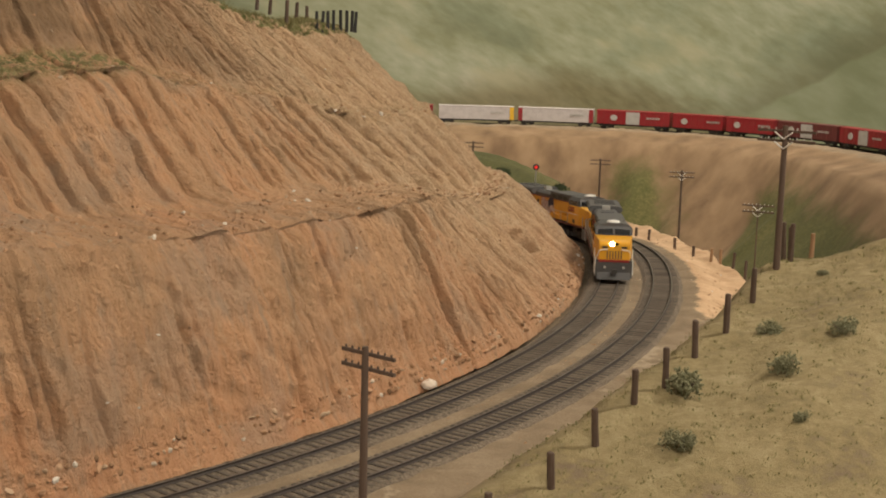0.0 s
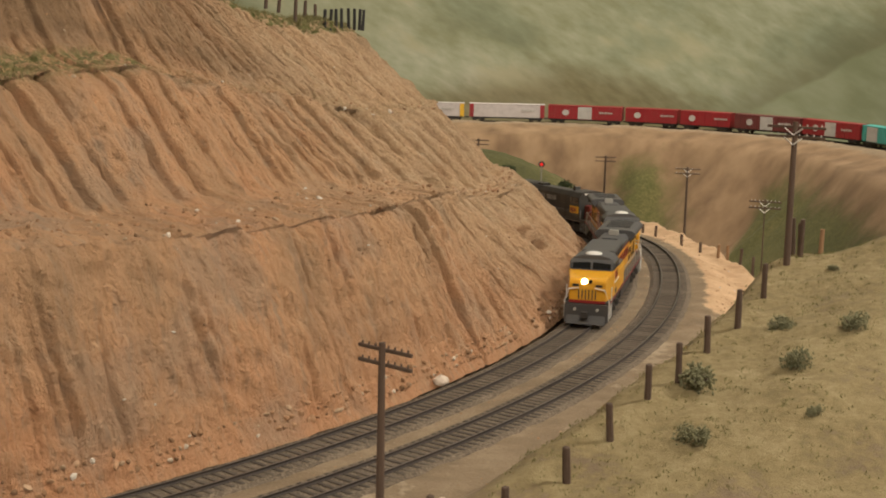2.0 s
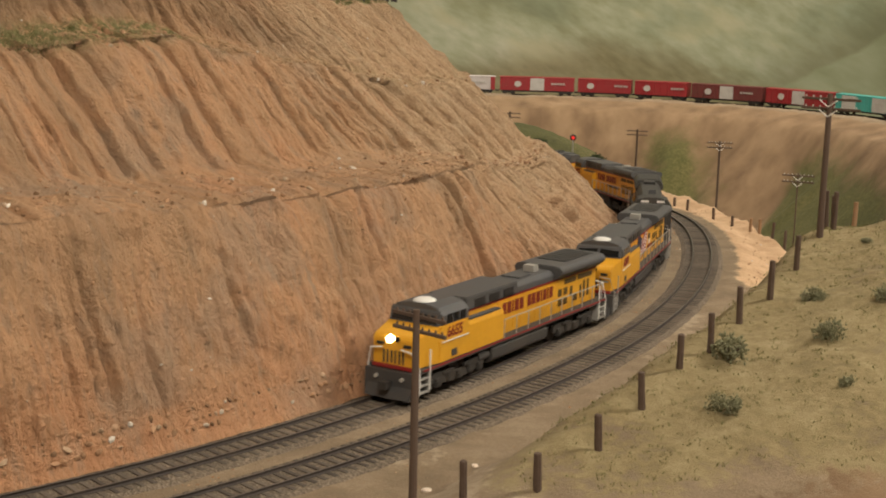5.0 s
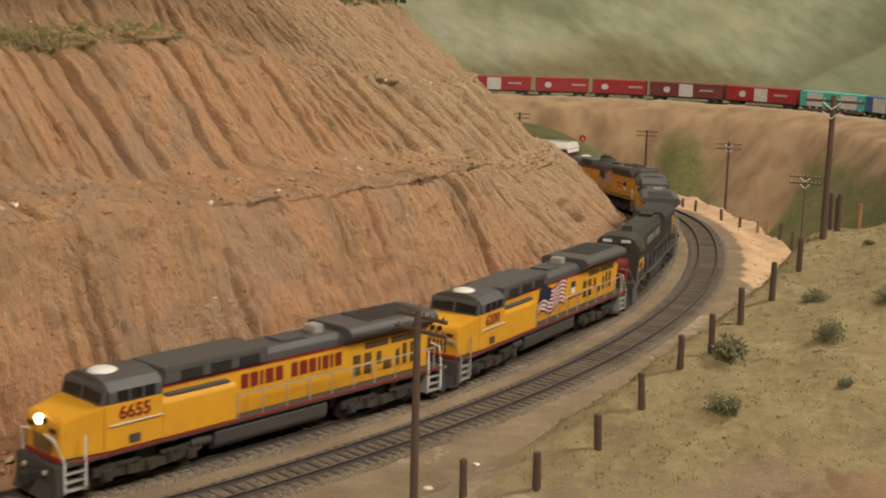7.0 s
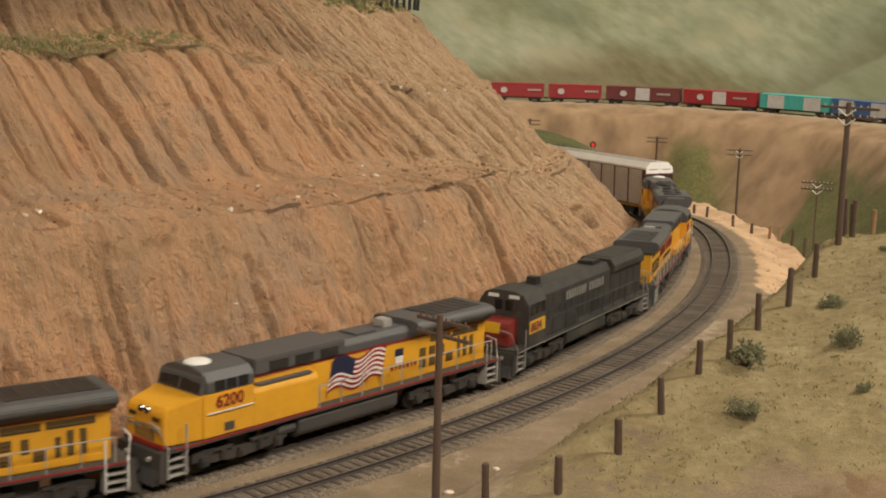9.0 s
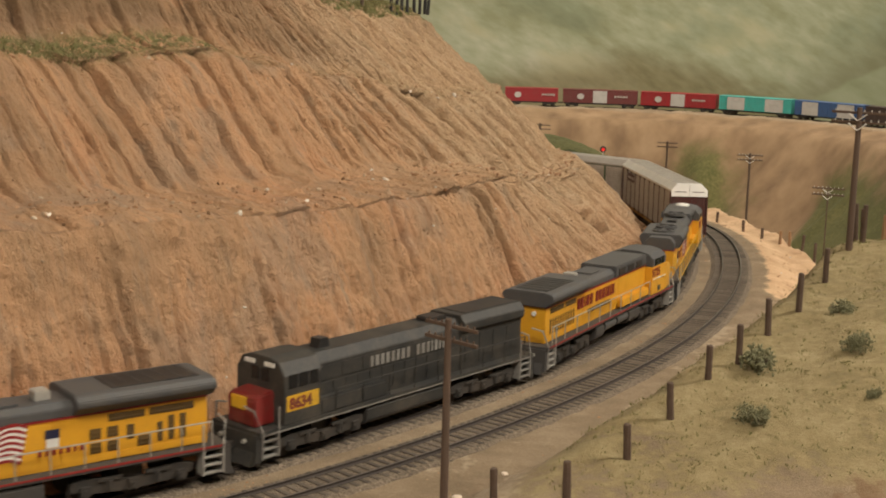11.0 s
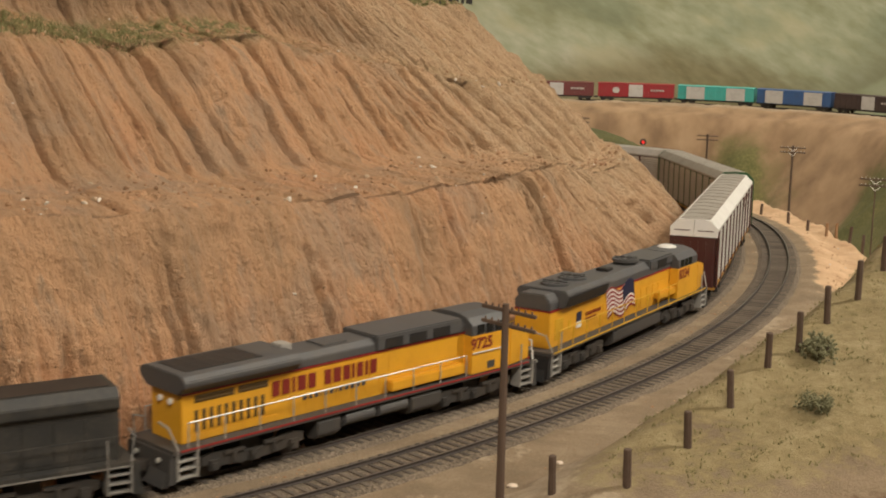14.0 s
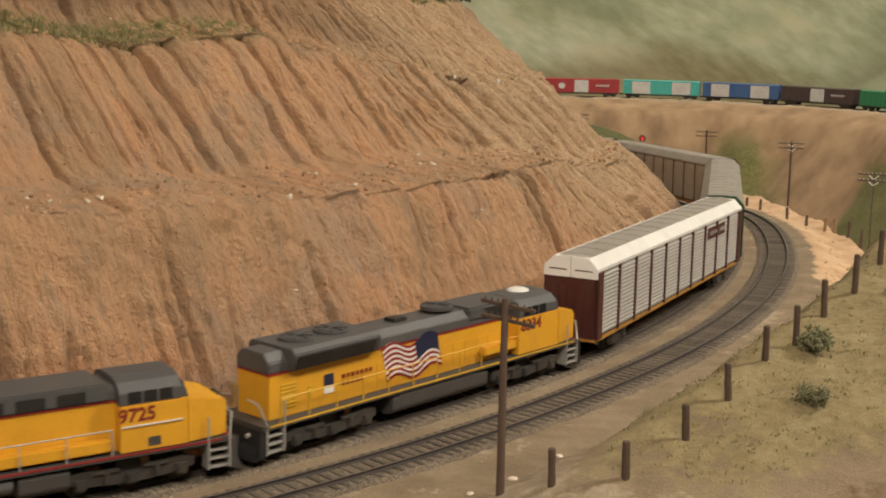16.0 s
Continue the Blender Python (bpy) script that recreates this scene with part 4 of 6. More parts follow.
def ge_locomotive(number, lit, emblem, label):
    """A six-axle road unit with a wide nose and overhanging radiator at the rear."""
    loco = empty("locomotive", label, "locomotive", "locomotives of the train")
    sill(loco, -10.6, 10.3, YELLOW, RED)
    wide_cab(loco, 5.9, 10.35, YELLOW, GREY, RED)
    if emblem != "slogan":
        dome(7.7, 4.40, loco)
    # long hood
    solid("hood", [(-1.02, 1.58), (-1.02, 3.62), (1.02, 3.62), (1.02, 1.58)], "x", -9.9, 5.95, YELLOW, loco, "yellow hood sides", 0.03)
    solid("hood_roof", [(-1.06, 3.60), (-1.06, 3.94), (-0.8, 4.16), (0.8, 4.16), (1.06, 3.94), (1.06, 3.60)], "x", -5.3, 5.95, GREY, loco, "grey hood roof", 0.03)
    block("roof_stripe", -9.9, 5.9, -1.075, 1.075, 3.535, 3.60, RED, loco, "thin red stripe")
    # equipment cabinet on the left side, air ducts on the right
    solid("cabinet", [(1.02, 1.58), (1.02, 3.26), (1.40, 3.22), (1.50, 3.0), (1.50, 1.58)], "x", 2.2, 5.92, YELLOW, loco, "flush yellow equipment cabinet", 0.03)
    block("cabinet_vent", 2.5, 5.6, 1.12, 1.44, 3.235, 3.32, GREY, loco)
    block("blower_duct", 0.9, 5.6, -1.42, -1.02, 1.7, 2.2, YELLOW, loco, bevel=0.06)
    # dynamic brake and blower boxes along the roof
    block("brake_box", 0.2, 5.6, -1.16, 1.16, 3.62, 4.32, GREY, loco, "grey brake housing", 0.06)
    for side in (1, -1):
        for k in range(3):
            block("brake_grille", 0.7 + k * 1.5, 1.75 + k * 1.5, side * 1.17 - 0.02, side * 1.17 + 0.02, 3.72, 4.12, BLACK, loco)
    stack = -4.2 if emblem == "slogan" else -3.4
    block("exhaust", stack - 0.3, stack + 0.3, -0.36, 0.36, 4.14, 4.54, SILVER, loco, "pale exhaust box", 0.04)
    block("roof_hatch", -2.4, -1.0, -0.6, 0.6, 4.14, 4.24, GREY, loco, bevel=0.04)
    # radiator wings
    wing = solid("radiator", [(-1.08, 3.60), (-1.54, 3.98), (-1.54, 4.20), (-1.38, 4.36), (-1.0, 4.42), (1.0, 4.42), (1.38, 4.36), (1.54, 4.20), (1.54, 3.98), (1.08, 3.60)], "x", -10.1, -4.3, GREY, loco, "overhanging grey radiator", 0.04)
    block("radiator_screen", -9.6, -5.9, -0.95, 0.95, 4.40, 4.445, BLACK, wing)
    for k in range(7):
        block("screen_bar", -9.4 + k * 0.55, -9.36 + k * 0.55, -0.95, 0.95, 4.44, 4.465, GREY, wing)
    for side in (1, -1):
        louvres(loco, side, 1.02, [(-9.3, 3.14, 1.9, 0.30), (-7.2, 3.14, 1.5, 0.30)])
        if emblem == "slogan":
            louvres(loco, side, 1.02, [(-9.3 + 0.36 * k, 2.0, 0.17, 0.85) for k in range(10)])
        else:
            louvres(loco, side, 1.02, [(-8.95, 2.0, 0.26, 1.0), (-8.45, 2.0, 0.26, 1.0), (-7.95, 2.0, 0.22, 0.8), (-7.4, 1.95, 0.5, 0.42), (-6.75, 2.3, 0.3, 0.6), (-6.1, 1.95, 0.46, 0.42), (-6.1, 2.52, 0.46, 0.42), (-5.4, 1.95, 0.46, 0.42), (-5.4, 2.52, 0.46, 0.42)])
        doors(loco, side, 1.02, -4.6, 2.1, 8, 1.72, 2.40, YELLOW)
        doors(loco, side, 1.02, -4.6, 2.1, 6, 2.46, 3.46, YELLOW)
        doors(loco, side, 1.02, -9.7, -5.2, 5, 1.62, 1.9, YELLOW)
        side_rails(side, 1.48, -9.9, 2.1 if side > 0 else 5.6, 1.58, 10, loco, SILVER)
        block("side_sill_light", 7.0, 7.5, side * 1.52 - 0.02, side * 1.52 + 0.03, 1.75, 2.1, FRAME_GREY, loco)
        block("cab_handrail", 5.95, 8.4, side * 1.56 - 0.02, side * 1.56 + 0.02, 2.60, 2.65, WHITE, loco)
        numbers(number, 0.74, side, 7.95 if side > 0 else 5.85, 1.525, 2.80, MAROON, loco)
        if emblem == "flag":
            flag(side, 1.1 if side > 0 else -2.5, 1.05, 1.92, 3.5, 1.45, loco)
            block("shield_emblem", -3.75, -3.2, side * 1.05 - 0.02, side * 1.05 + 0.02, 2.85, 3.2, BLUE, loco)
            block("shield_base", -3.72, -3.23, side * 1.05 - 0.02, side * 1.05 + 0.02, 2.5, 2.85, WHITE, loco)
            block("wing_emblem", 10.36, 10.40, min(side * 0.25, side * 1.05), max(side * 0.25, side * 1.05), 2.18, 2.30, SILVER, loco, "pale winged shape on the nose")
            letter_bars((0.16, 0.12, 0.16, 0.14, 0.16, 0.12, 0.15), 0.2, side, -2.9 if side > 0 else -4.6, 1.05, 2.2, MAROON, loco)
        else:
            widths = (0.36, 0.38, 0.13, 0.42, 0.38, 0, 0.34, 0.40, 0.36, 0.13, 0.32, 0.13, 0.36)
            letter_bars(widths, 0.62, side, 1.6 if side > 0 else -5.5, 1.06, 2.68, MAROON, loco, 0.155)
            if emblem == "slogan":
                letter_bars((0.2, 0.18, 0.2, 0.05, 0.2, 0.2, 0.05, 0.2, 0.22, 0.2, 0.18, 0.2), 0.22, side, -1.6 if side > 0 else -3.9, 1.06, 2.22, FRAME_GREY, loco)
    if emblem == "slogan":
        fuel_tank(loco, -3.4, -2.1, FRAME_GREY)
        fuel_tank(loco, 2.1, 4.0, FRAME_GREY)
        for x, side in ((-0.95, 1), (-0.95, -1), (1.05, 1), (1.05, -1)):
            bm = bmesh.new()
            drum(bm, (x, side * 1.12, 1.02), "x", 0.33, 1.7, 14)
            drum(bm, (x, side * 1.12, 1.02), "x", 0.20, 1.85, 14)
            piece("air_tank", bm, GREY, loco, "long grey air tank")
    else:
        fuel_tank(loco, -3.0, 3.3, FRAME_GREY)
        for side in (1, -1):
            bm = bmesh.new()
            drum(bm, (3.9, side * 1.1, 0.95), "x", 0.26, 1.0, 12)
            piece("air_tank", bm, FRAME_GREY, loco)
    for x in (6.4, -6.6):
        truck_parts(x, loco, 3)
    for way, x in ((1, 10.55), (-1, -10.6)):
        stairwell(x, way, loco, FRAME_GREY, SILVER if not lit else WHITE)
        coupler(x, way, loco)
    headlights(10.38, 2.96, loco, lit)
    bm = bmesh.new()
    for y in (-0.35, 0.35):
        drum(bm, (-9.95, y, 3.2), "x", 0.13, 0.12, 12)
    piece("rear_light", bm, WHITE, loco)
    return loco


def emd_locomotive(number, label):
    """A six-axle road unit with a flared radiator, big roof fans and a wide nose."""
    loco = empty("locomotive", label, "locomotive", "locomotives of the train")
    sill(loco, -10.7, 10.5, YELLOW, SP_YELLOW)
    wide_cab(loco, 5.6, 10.55, YELLOW, GREY, RED)
    dome(7.3, 4.40, loco)
    solid("hood", [(-1.0, 1.58), (-1.0, 3.55), (1.0, 3.55), (1.0, 1.58)], "x", -10.0, 6.3, YELLOW, loco, "yellow hood sides", 0.03)
    solid("hood_roof", [(-1.03, 3.53), (-1.03, 3.95), (-0.75, 4.28), (0.75, 4.28), (1.03, 3.95), (1.03, 3.53)], "x", -4.4, 5.65, GREY, loco, "grey hood roof", 0.03)
    block("roof_stripe", -10.02, 6.3, -1.04, 1.04, 3.46, 3.53, RED, loco, "thin red stripe")
    wing = solid("radiator", [(-1.26, 3.53), (-1.50, 4.16), (-1.50, 4.28), (-1.3, 4.46), (1.3, 4.46), (1.50, 4.28), (1.50, 4.16), (1.26, 3.53)], "x", -9.0, -4.0, GREY, loco, "flared grey radiator", 0.04)
    solid("rear_hood", [(-1.02, 3.53), (-1.02, 4.0), (-0.7, 4.36), (0.7, 4.36), (1.02, 4.0), (1.02, 3.53)], "x", -10.05, -9.0, GREY, loco, bevel=0.05)
    for side in (1, -1):
        solid("radiator_mesh", [(side * 1.25, 3.56), (side * 1.48, 4.16), (side * 1.54, 4.15), (side * 1.31, 3.55)], "x", -8.8, -4.3, BLACK, wing, "black slanted intake mesh")
    for x in (-7.6, -5.6, 1.2):
        bm = bmesh.new()
        drum(bm, (x, 0, 4.50), "z", 0.78, 0.16, 24)
        drum(bm, (x, 0, 4.59), "z", 0.60, 0.04, 24)
        fan = piece("fan", bm, GREY, loco, "round roof fan")
        bm = bmesh.new()
        for k in range(4):
            rod(bm, [(x - 0.7 * math.cos(k * math.pi / 4), -0.7 * math.sin(k * math.pi / 4), 4.625), (x + 0.7 * math.cos(k * math.pi / 4), 0.7 * math.sin(k * math.pi / 4), 4.625)], 0.03, 4)
        piece("fan_guard", bm, BLACK, fan)
    block("brake_box", 2.3, 5.8, -1.1, 1.1, 3.75, 4.4, GREY, loco, "grey brake housing", 0.1)
    block("exhaust", -2.0, -1.2, -0.35, 0.35, 4.26, 4.45, BLACK, loco, bevel=0.03)
    for side in (1, -1):
        block("brake_grille", 3.4, 4.7, side * 1.11 - 0.02, side * 1.11 + 0.02, 3.82, 4.25, BLACK, loco)
        doors(loco, side, 1.0, -3.8, 4.6, 10, 1.75, 2.9, YELLOW)
        block("blower_duct", 3.2, 6.2, min(side * 1.0, side * 1.4), max(side * 1.0, side * 1.4), 1.95, 2.35, YELLOW, loco, bevel=0.05)
        louvres(loco, side, 1.0, [(-9.4, 1.9, 0.9, 1.1), (-7.9, 2.2, 0.35, 0.5)], SP_YELLOW)
        block("shield_emblem", -6.95, -6.4, side * 1.01 - 0.02, side * 1.01 + 0.02, 2.45, 2.95, BLUE, loco)
        block("shield_base", -6.95, -6.4, side * 1.01 - 0.02, side * 1.01 + 0.02, 2.1, 2.45, WHITE, loco)
        letter_bars((0.16, 0.12, 0.16, 0.14, 0.16, 0.12, 0.15), 0.18, side, -4.6 if side > 0 else -5.9, 1.03, 2.6, MAROON, loco)
        letter_bars((0.12, 0.16, 0.14, 0.16, 0.12), 0.18, side, -4.6 if side > 0 else -5.9, 1.03, 2.3, MAROON, loco)
        flag(side, 0.4 if side > 0 else -3.3, 1.03, 1.85, 3.6, 1.6, loco)
        side_rails(side, 1.48, -9.8, 6.0, 1.58, 11, loco, SP_YELLOW)
        numbers(number, 0.80, side, 7.6 if side > 0 else 5.75, 1.525, 2.78, MAROON, loco)
    fuel_tank(loco, -3.2, 3.4, FRAME_GREY)
    bm = bmesh.new()
    for side in (1, -1):
        drum(bm, (0.0, side * 1.25, 1.22), "x", 0.2, 5.6, 12)
    piece("air_tank", bm, FRAME_GREY, loco)
    for x in (6.5, -6.7):
        truck_parts(x, loco, 3, long=2.05)
    for way, x in ((1, 10.7), (-1, -10.7)):
        stairwell(x, way, loco, BLACK, SILVER)
        coupler(x, way, loco)
    headlights(10.58, 2.96, loco, False)
    return loco


def hood_locomotive(number, label):
    """An older hood unit: short low nose, flat-roofed cab, plain long hood, heavily weathered."""
    loco = empty("locomotive", label, "locomotive", "locomotives of the train")
    block("walkway", -9.7, 9.6, -1.52, 1.52, 1.36, 1.58, SP_GREY, loco, "weathered dark sill")
    bm = bmesh.new()
    prism(bm, [(8.1, 1.58), (9.28, 1.58), (9.3, 2.75), (9.15, 2.92), (8.1, 3.02)], "y", -0.86, 0.86)
    nose = piece("nose", bevelled(bm, 0.07, 2), SP_RED, loco, "faded scarlet nose")
    block("nose_panel", 9.28, 9.36, -0.55, 0.35, 2.3, 2.85, SP_YELLOW, nose, "yellow patch on the nose")
    solid("cab", [(-1.5, 1.58), (-1.5, 3.7), (-1.15, 4.25), (-0.5, 4.42), (0.5, 4.42), (1.15, 4.25), (1.5, 3.7), (1.5, 1.58)], "x", 5.95, 8.2, SP_GREY, loco, "weathered dark grey cab", 0.03)
    for side in (1, -1):
        block("windscreen", 8.18, 8.23, side * 0.32 - 0.22, side * 0.32 + 0.22, 3.35, 3.9, DARK_GLASS, loco)
        block("number_board", 8.18, 8.27, side * 0.62 - 0.3, side * 0.62 + 0.3, 4.02, 4.2, WHITE, loco, "pale number board")
        for k in range(3):
            block("side_window", 6.2 + k * 0.62, 6.7 + k * 0.62, side * 1.5 - 0.02, side * 1.5 + 0.02, 3.15, 3.75, DARK_GLASS, loco)
        block("number_panel", 6.15, 8.05, side * 1.5 - 0.02, side * 1.5 + 0.015, 2.15, 2.85, SP_YELLOW, loco, "yellow number panel")
        numbers(number, 0.66, side, 7.9 if side > 0 else 6.3, 1.515, 2.26, SP_RED, loco, 0.03)
    solid("hood", [(-1.0, 1.58), (-1.0, 3.75), (-0.72, 4.2), (0.72, 4.2), (1.0, 3.75), (1.0, 1.58)], "x", -4.2, 5.95, SP_GREY, loco, "weathered dark grey hood", 0.03)
    solid("radiator", [(-1.04, 1.58), (-1.04, 3.45), (-1.24, 3.62), (-1.24, 4.0), (-0.95, 4.36), (0.95, 4.36), (1.24, 4.0), (1.24, 3.62), (1.04, 3.45), (1.04, 1.58)], "x", -9.2, -4.2, SP_GREY, loco, "wider dark radiator section", 0.03)
    block("radiator_screen", -8.9, -4.8, -0.8, 0.8, 4.34, 4.39, BLACK, loco)
    bm = bmesh.new()
    prism(bm, [(4.3, 4.18), (5.0, 4.18), (4.9, 4.62), (4.4, 4.62)], "y", -0.3, 0.3)
    piece("exhaust", bm, BLACK, loco, "black exhaust stack")
    block("roof_box", -3.7, -2.5, -0.5, 0.5, 4.18, 4.42, BLACK, loco, bevel=0.05)
    for side in (1, -1):
        doors(loco, side, 1.0, -4.0, 5.6, 12, 1.75, 2.85, SP_GREY)
        doors(loco, side, 1.0, -4.0, 5.6, 7, 2.95, 3.6, SP_GREY)
        doors(loco, side, 1.04, -9.0, -4.5, 4, 1.75, 3.3, SP_GREY)
        block("equipment_box", 1.6, 5.9, min(side * 1.0, side * 1.42), max(side * 1.0, side * 1.42), 1.58, 2.3, SP_GREY, loco, bevel=0.06)
        letter_bars((0.2, 0.22, 0.2, 0.2, 0.22, 0.18, 0.22, 0.2, 0, 0.2, 0.22, 0.2, 0.1, 0.18, 0.1, 0.2), 0.50, side, 2.4 if side > 0 else -3.4, 1.05, 3.0, SP_LETTER, loco, 0.155)
        side_rails(side, 1.46, -9.0, 5.0, 1.58, 9, loco, SP_GREY)
        block("stripe", -9.4, 9.3, side * 1.525 - 0.01, side * 1.525 + 0.01, 1.38, 1.44, SP_LETTER, loco)
    fuel_tank(loco, -2.6, 3.0, SP_GREY)
    for x in (5.6, -5.8):
        truck_parts(x, loco, 3, metal=TRUCK)
    for way, x in ((1, 9.6), (-1, -9.7)):
        stairwell(x, way, loco, SP_GREY, SP_LETTER)
        coupler(x, way, loco)
    return loco


RACK_GREY = paint("galvanised_panel", (0.47, 0.45, 0.41), 0.5, 0.1, dirt=0.35, dirt_colour=(0.20, 0.165, 0.12), scale=35)
RACK_ROOF = paint("galvanised_roof", (0.34, 0.31, 0.27), 0.5, 0.1, dirt=0.6, dirt_colour=(0.20, 0.165, 0.125), scale=30)
CAP_WHITE = paint("clean_white_cap", (0.88, 0.87, 0.84), 0.4, dirt=0.05)
DECK_YELLOW = paint("dusty_sill_yellow", (0.42, 0.21, 0.03), 0.6, dirt=0.6, dirt_colour=(0.16, 0.09, 0.04))
RACK_BROWN = paint("rack_maroon", (0.075, 0.018, 0.016), 0.5, dirt=0.3)
RACK_GREEN = paint("rack_green", (0.02, 0.075, 0.025), 0.5, dirt=0.3)
RACK_DULL = paint("rack_dull_brown_grey", (0.44, 0.405, 0.35), 0.6, dirt=0.45, dirt_colour=(0.12, 0.095, 0.07), scale=35)


def panel_mesh(w, h, material):
    """A pressed side panel with rows of horizontal ribs."""
    bm = bmesh.new()
    outline, n = [(-0.02, 0.0), (0.0, 0.0)], 15
    for k in range(n):
        z = 0.08 + k * (h - 0.16) / n
        outline += [(0.0, z), (0.075, z + 0.045), (0.075, z + 0.135), (0.0, z + 0.165)]
    outline += [(0.0, h), (-0.02, h)]
    prism(bm, outline, "x", -w / 2, w / 2)
    return mesh_of("panel", scaled(bm), material)


def autorack(label, ends, panel, top):
    """A tall enclosed car for carrying automobiles."""
    car = empty("autorack_car", label, "rail car", "automobile cars of the train")
    car.scale = (1, 1, 0.97)
    half, w = 13.7, 1.52
    block("deck", -half, half, -1.5, 1.5, 1.06, 1.25, DECK_YELLOW, car, "yellow side sill", 0.02)
    block("core", -half + 0.25, half - 0.25, -w + 0.1, w - 0.1, 1.25, 5.2, ends, car, "dark inside behind the panels")
    roof = solid("roof", [(-w - 0.03, 5.0), (-w - 0.03, 5.16), (-0.98, 5.72), (-0.4, 5.80), (0.4, 5.80), (0.98, 5.72), (w + 0.03, 5.16), (w + 0.03, 5.0)], "x", -half, half, RACK_ROOF, car, "galvanised roof with sloping edges", 0.03)
    for k in range(15):
        x = -half + 0.9 + k * (2 * half - 1.8) / 14
        solid("roof_rib", [(-w, 5.2), (-0.97, 5.745), (-0.4, 5.82), (0.4, 5.82), (0.97, 5.745), (w, 5.2), (0.97, 5.70), (-0.97, 5.70)], "x", x - 0.025, x + 0.025, RACK_ROOF, roof)
    if top == "white":
        for side in (1, -1):
            solid("roof_edge", [(side * (w + 0.04), 5.0), (side * (w + 0.045), 5.19), (side * 1.0, 5.75), (side * 0.97, 5.72), (side * w, 5.15)], "x", -half, half, WHITE, roof, "bright sloping roof edge")
    n = 10
    step = (2 * half - 1.2) / n
    side_mesh = panel_mesh(step - 0.22, 3.55, panel)
    for side in (1, -1):
        for k in range(n):
            ob = part("panel", side_mesh, None, car)
            ob.matrix_basis = pose((-half + 0.6 + (k + 0.5) * step) * S, side * (w - 0.06) * S, 1.36 * S, 0, 0, 0 if side > 0 else 180)
        for k in range(n + 1):
            x = -half + 0.6 + k * step
            block("post", x - 0.09, x + 0.09, side * w - 0.08, side * w + 0.02, 1.25, 5.02, ends, car)
        for x in (-half + 0.28, half - 0.28):
            block("end_post", x - 0.28, x + 0.28, side * w - 0.1, side * w + 0.03, 1.25, 5.02, ends, car)
        bm = bmesh.new()
        for x in (-half + 0.15, half - 0.15):
            for z in np.arange(1.0, 4.6, 0.42):
                box(bm, x - 0.22, x + 0.22, side * w + side * 0.03 - 0.02, side * w + side * 0.03 + 0.03, z, z + 0.05)
        piece("ladder", bm, BLACK, car)
        if top == "white":
            block("sign_board", half - 7.8, half - 4.0, side * w - 0.02, side * w + 0.045, 3.9, 4.72, ends, car, "dark name board")
            letter_bars((0.2, 0.16, 0.2, 0.18, 0.2, 0.16, 0, 0.3, 0.24, 0.3), 0.24, side, (half - 4.4) if side > 0 else (half - 7.4), w + 0.05, 4.2, SILVER, car)
    for way in (1, -1):
        x = way * half
        block("end_door", min(x, x - way * 0.2), max(x, x - way * 0.2), -w + 0.1, w - 0.1, 1.2, 4.7, ends, car, "dark end doors", 0.03)
        bm = bmesh.new()
        prism(bm, [(-w - 0.02, 4.62), (-w - 0.02, 5.18), (-0.98, 5.74), (-0.02, 5.8), (-0.02, 4.62)], "x", x - way * 0.22, x + way * 0.10)
        prism(bm, [(w + 0.02, 4.62), (w + 0.02, 5.18), (0.98, 5.74), (0.02, 5.8), (0.02, 4.62)], "x", x - way * 0.22, x + way * 0.10)
        if top == "white":
            for y in (-0.75, 0.75):
                block("cap_slot", min(x + way * 0.09, x + way * 0.12), max(x + way * 0.09, x + way * 0.12), y - 0.5, y + 0.5, 5.0, 5.06, RACK_BROWN, car)
        piece("end_cap", bm, CAP_WHITE if top == "white" else ends, car, "white end cap in two halves" if top == "white" else "")
        for y in (-0.75, 0.75):
            for k in range(3):
                block("end_rib", min(x, x + way * 0.07), max(x, x + way * 0.07), y - 0.55 + k * 0.5, y - 0.47 + k * 0.5, 1.4, 4.3, ends, car)
        coupler(x, way, car)
        truck_parts(way * 9.9, car, 2, wheel=0.42, long=1.75)
    return car


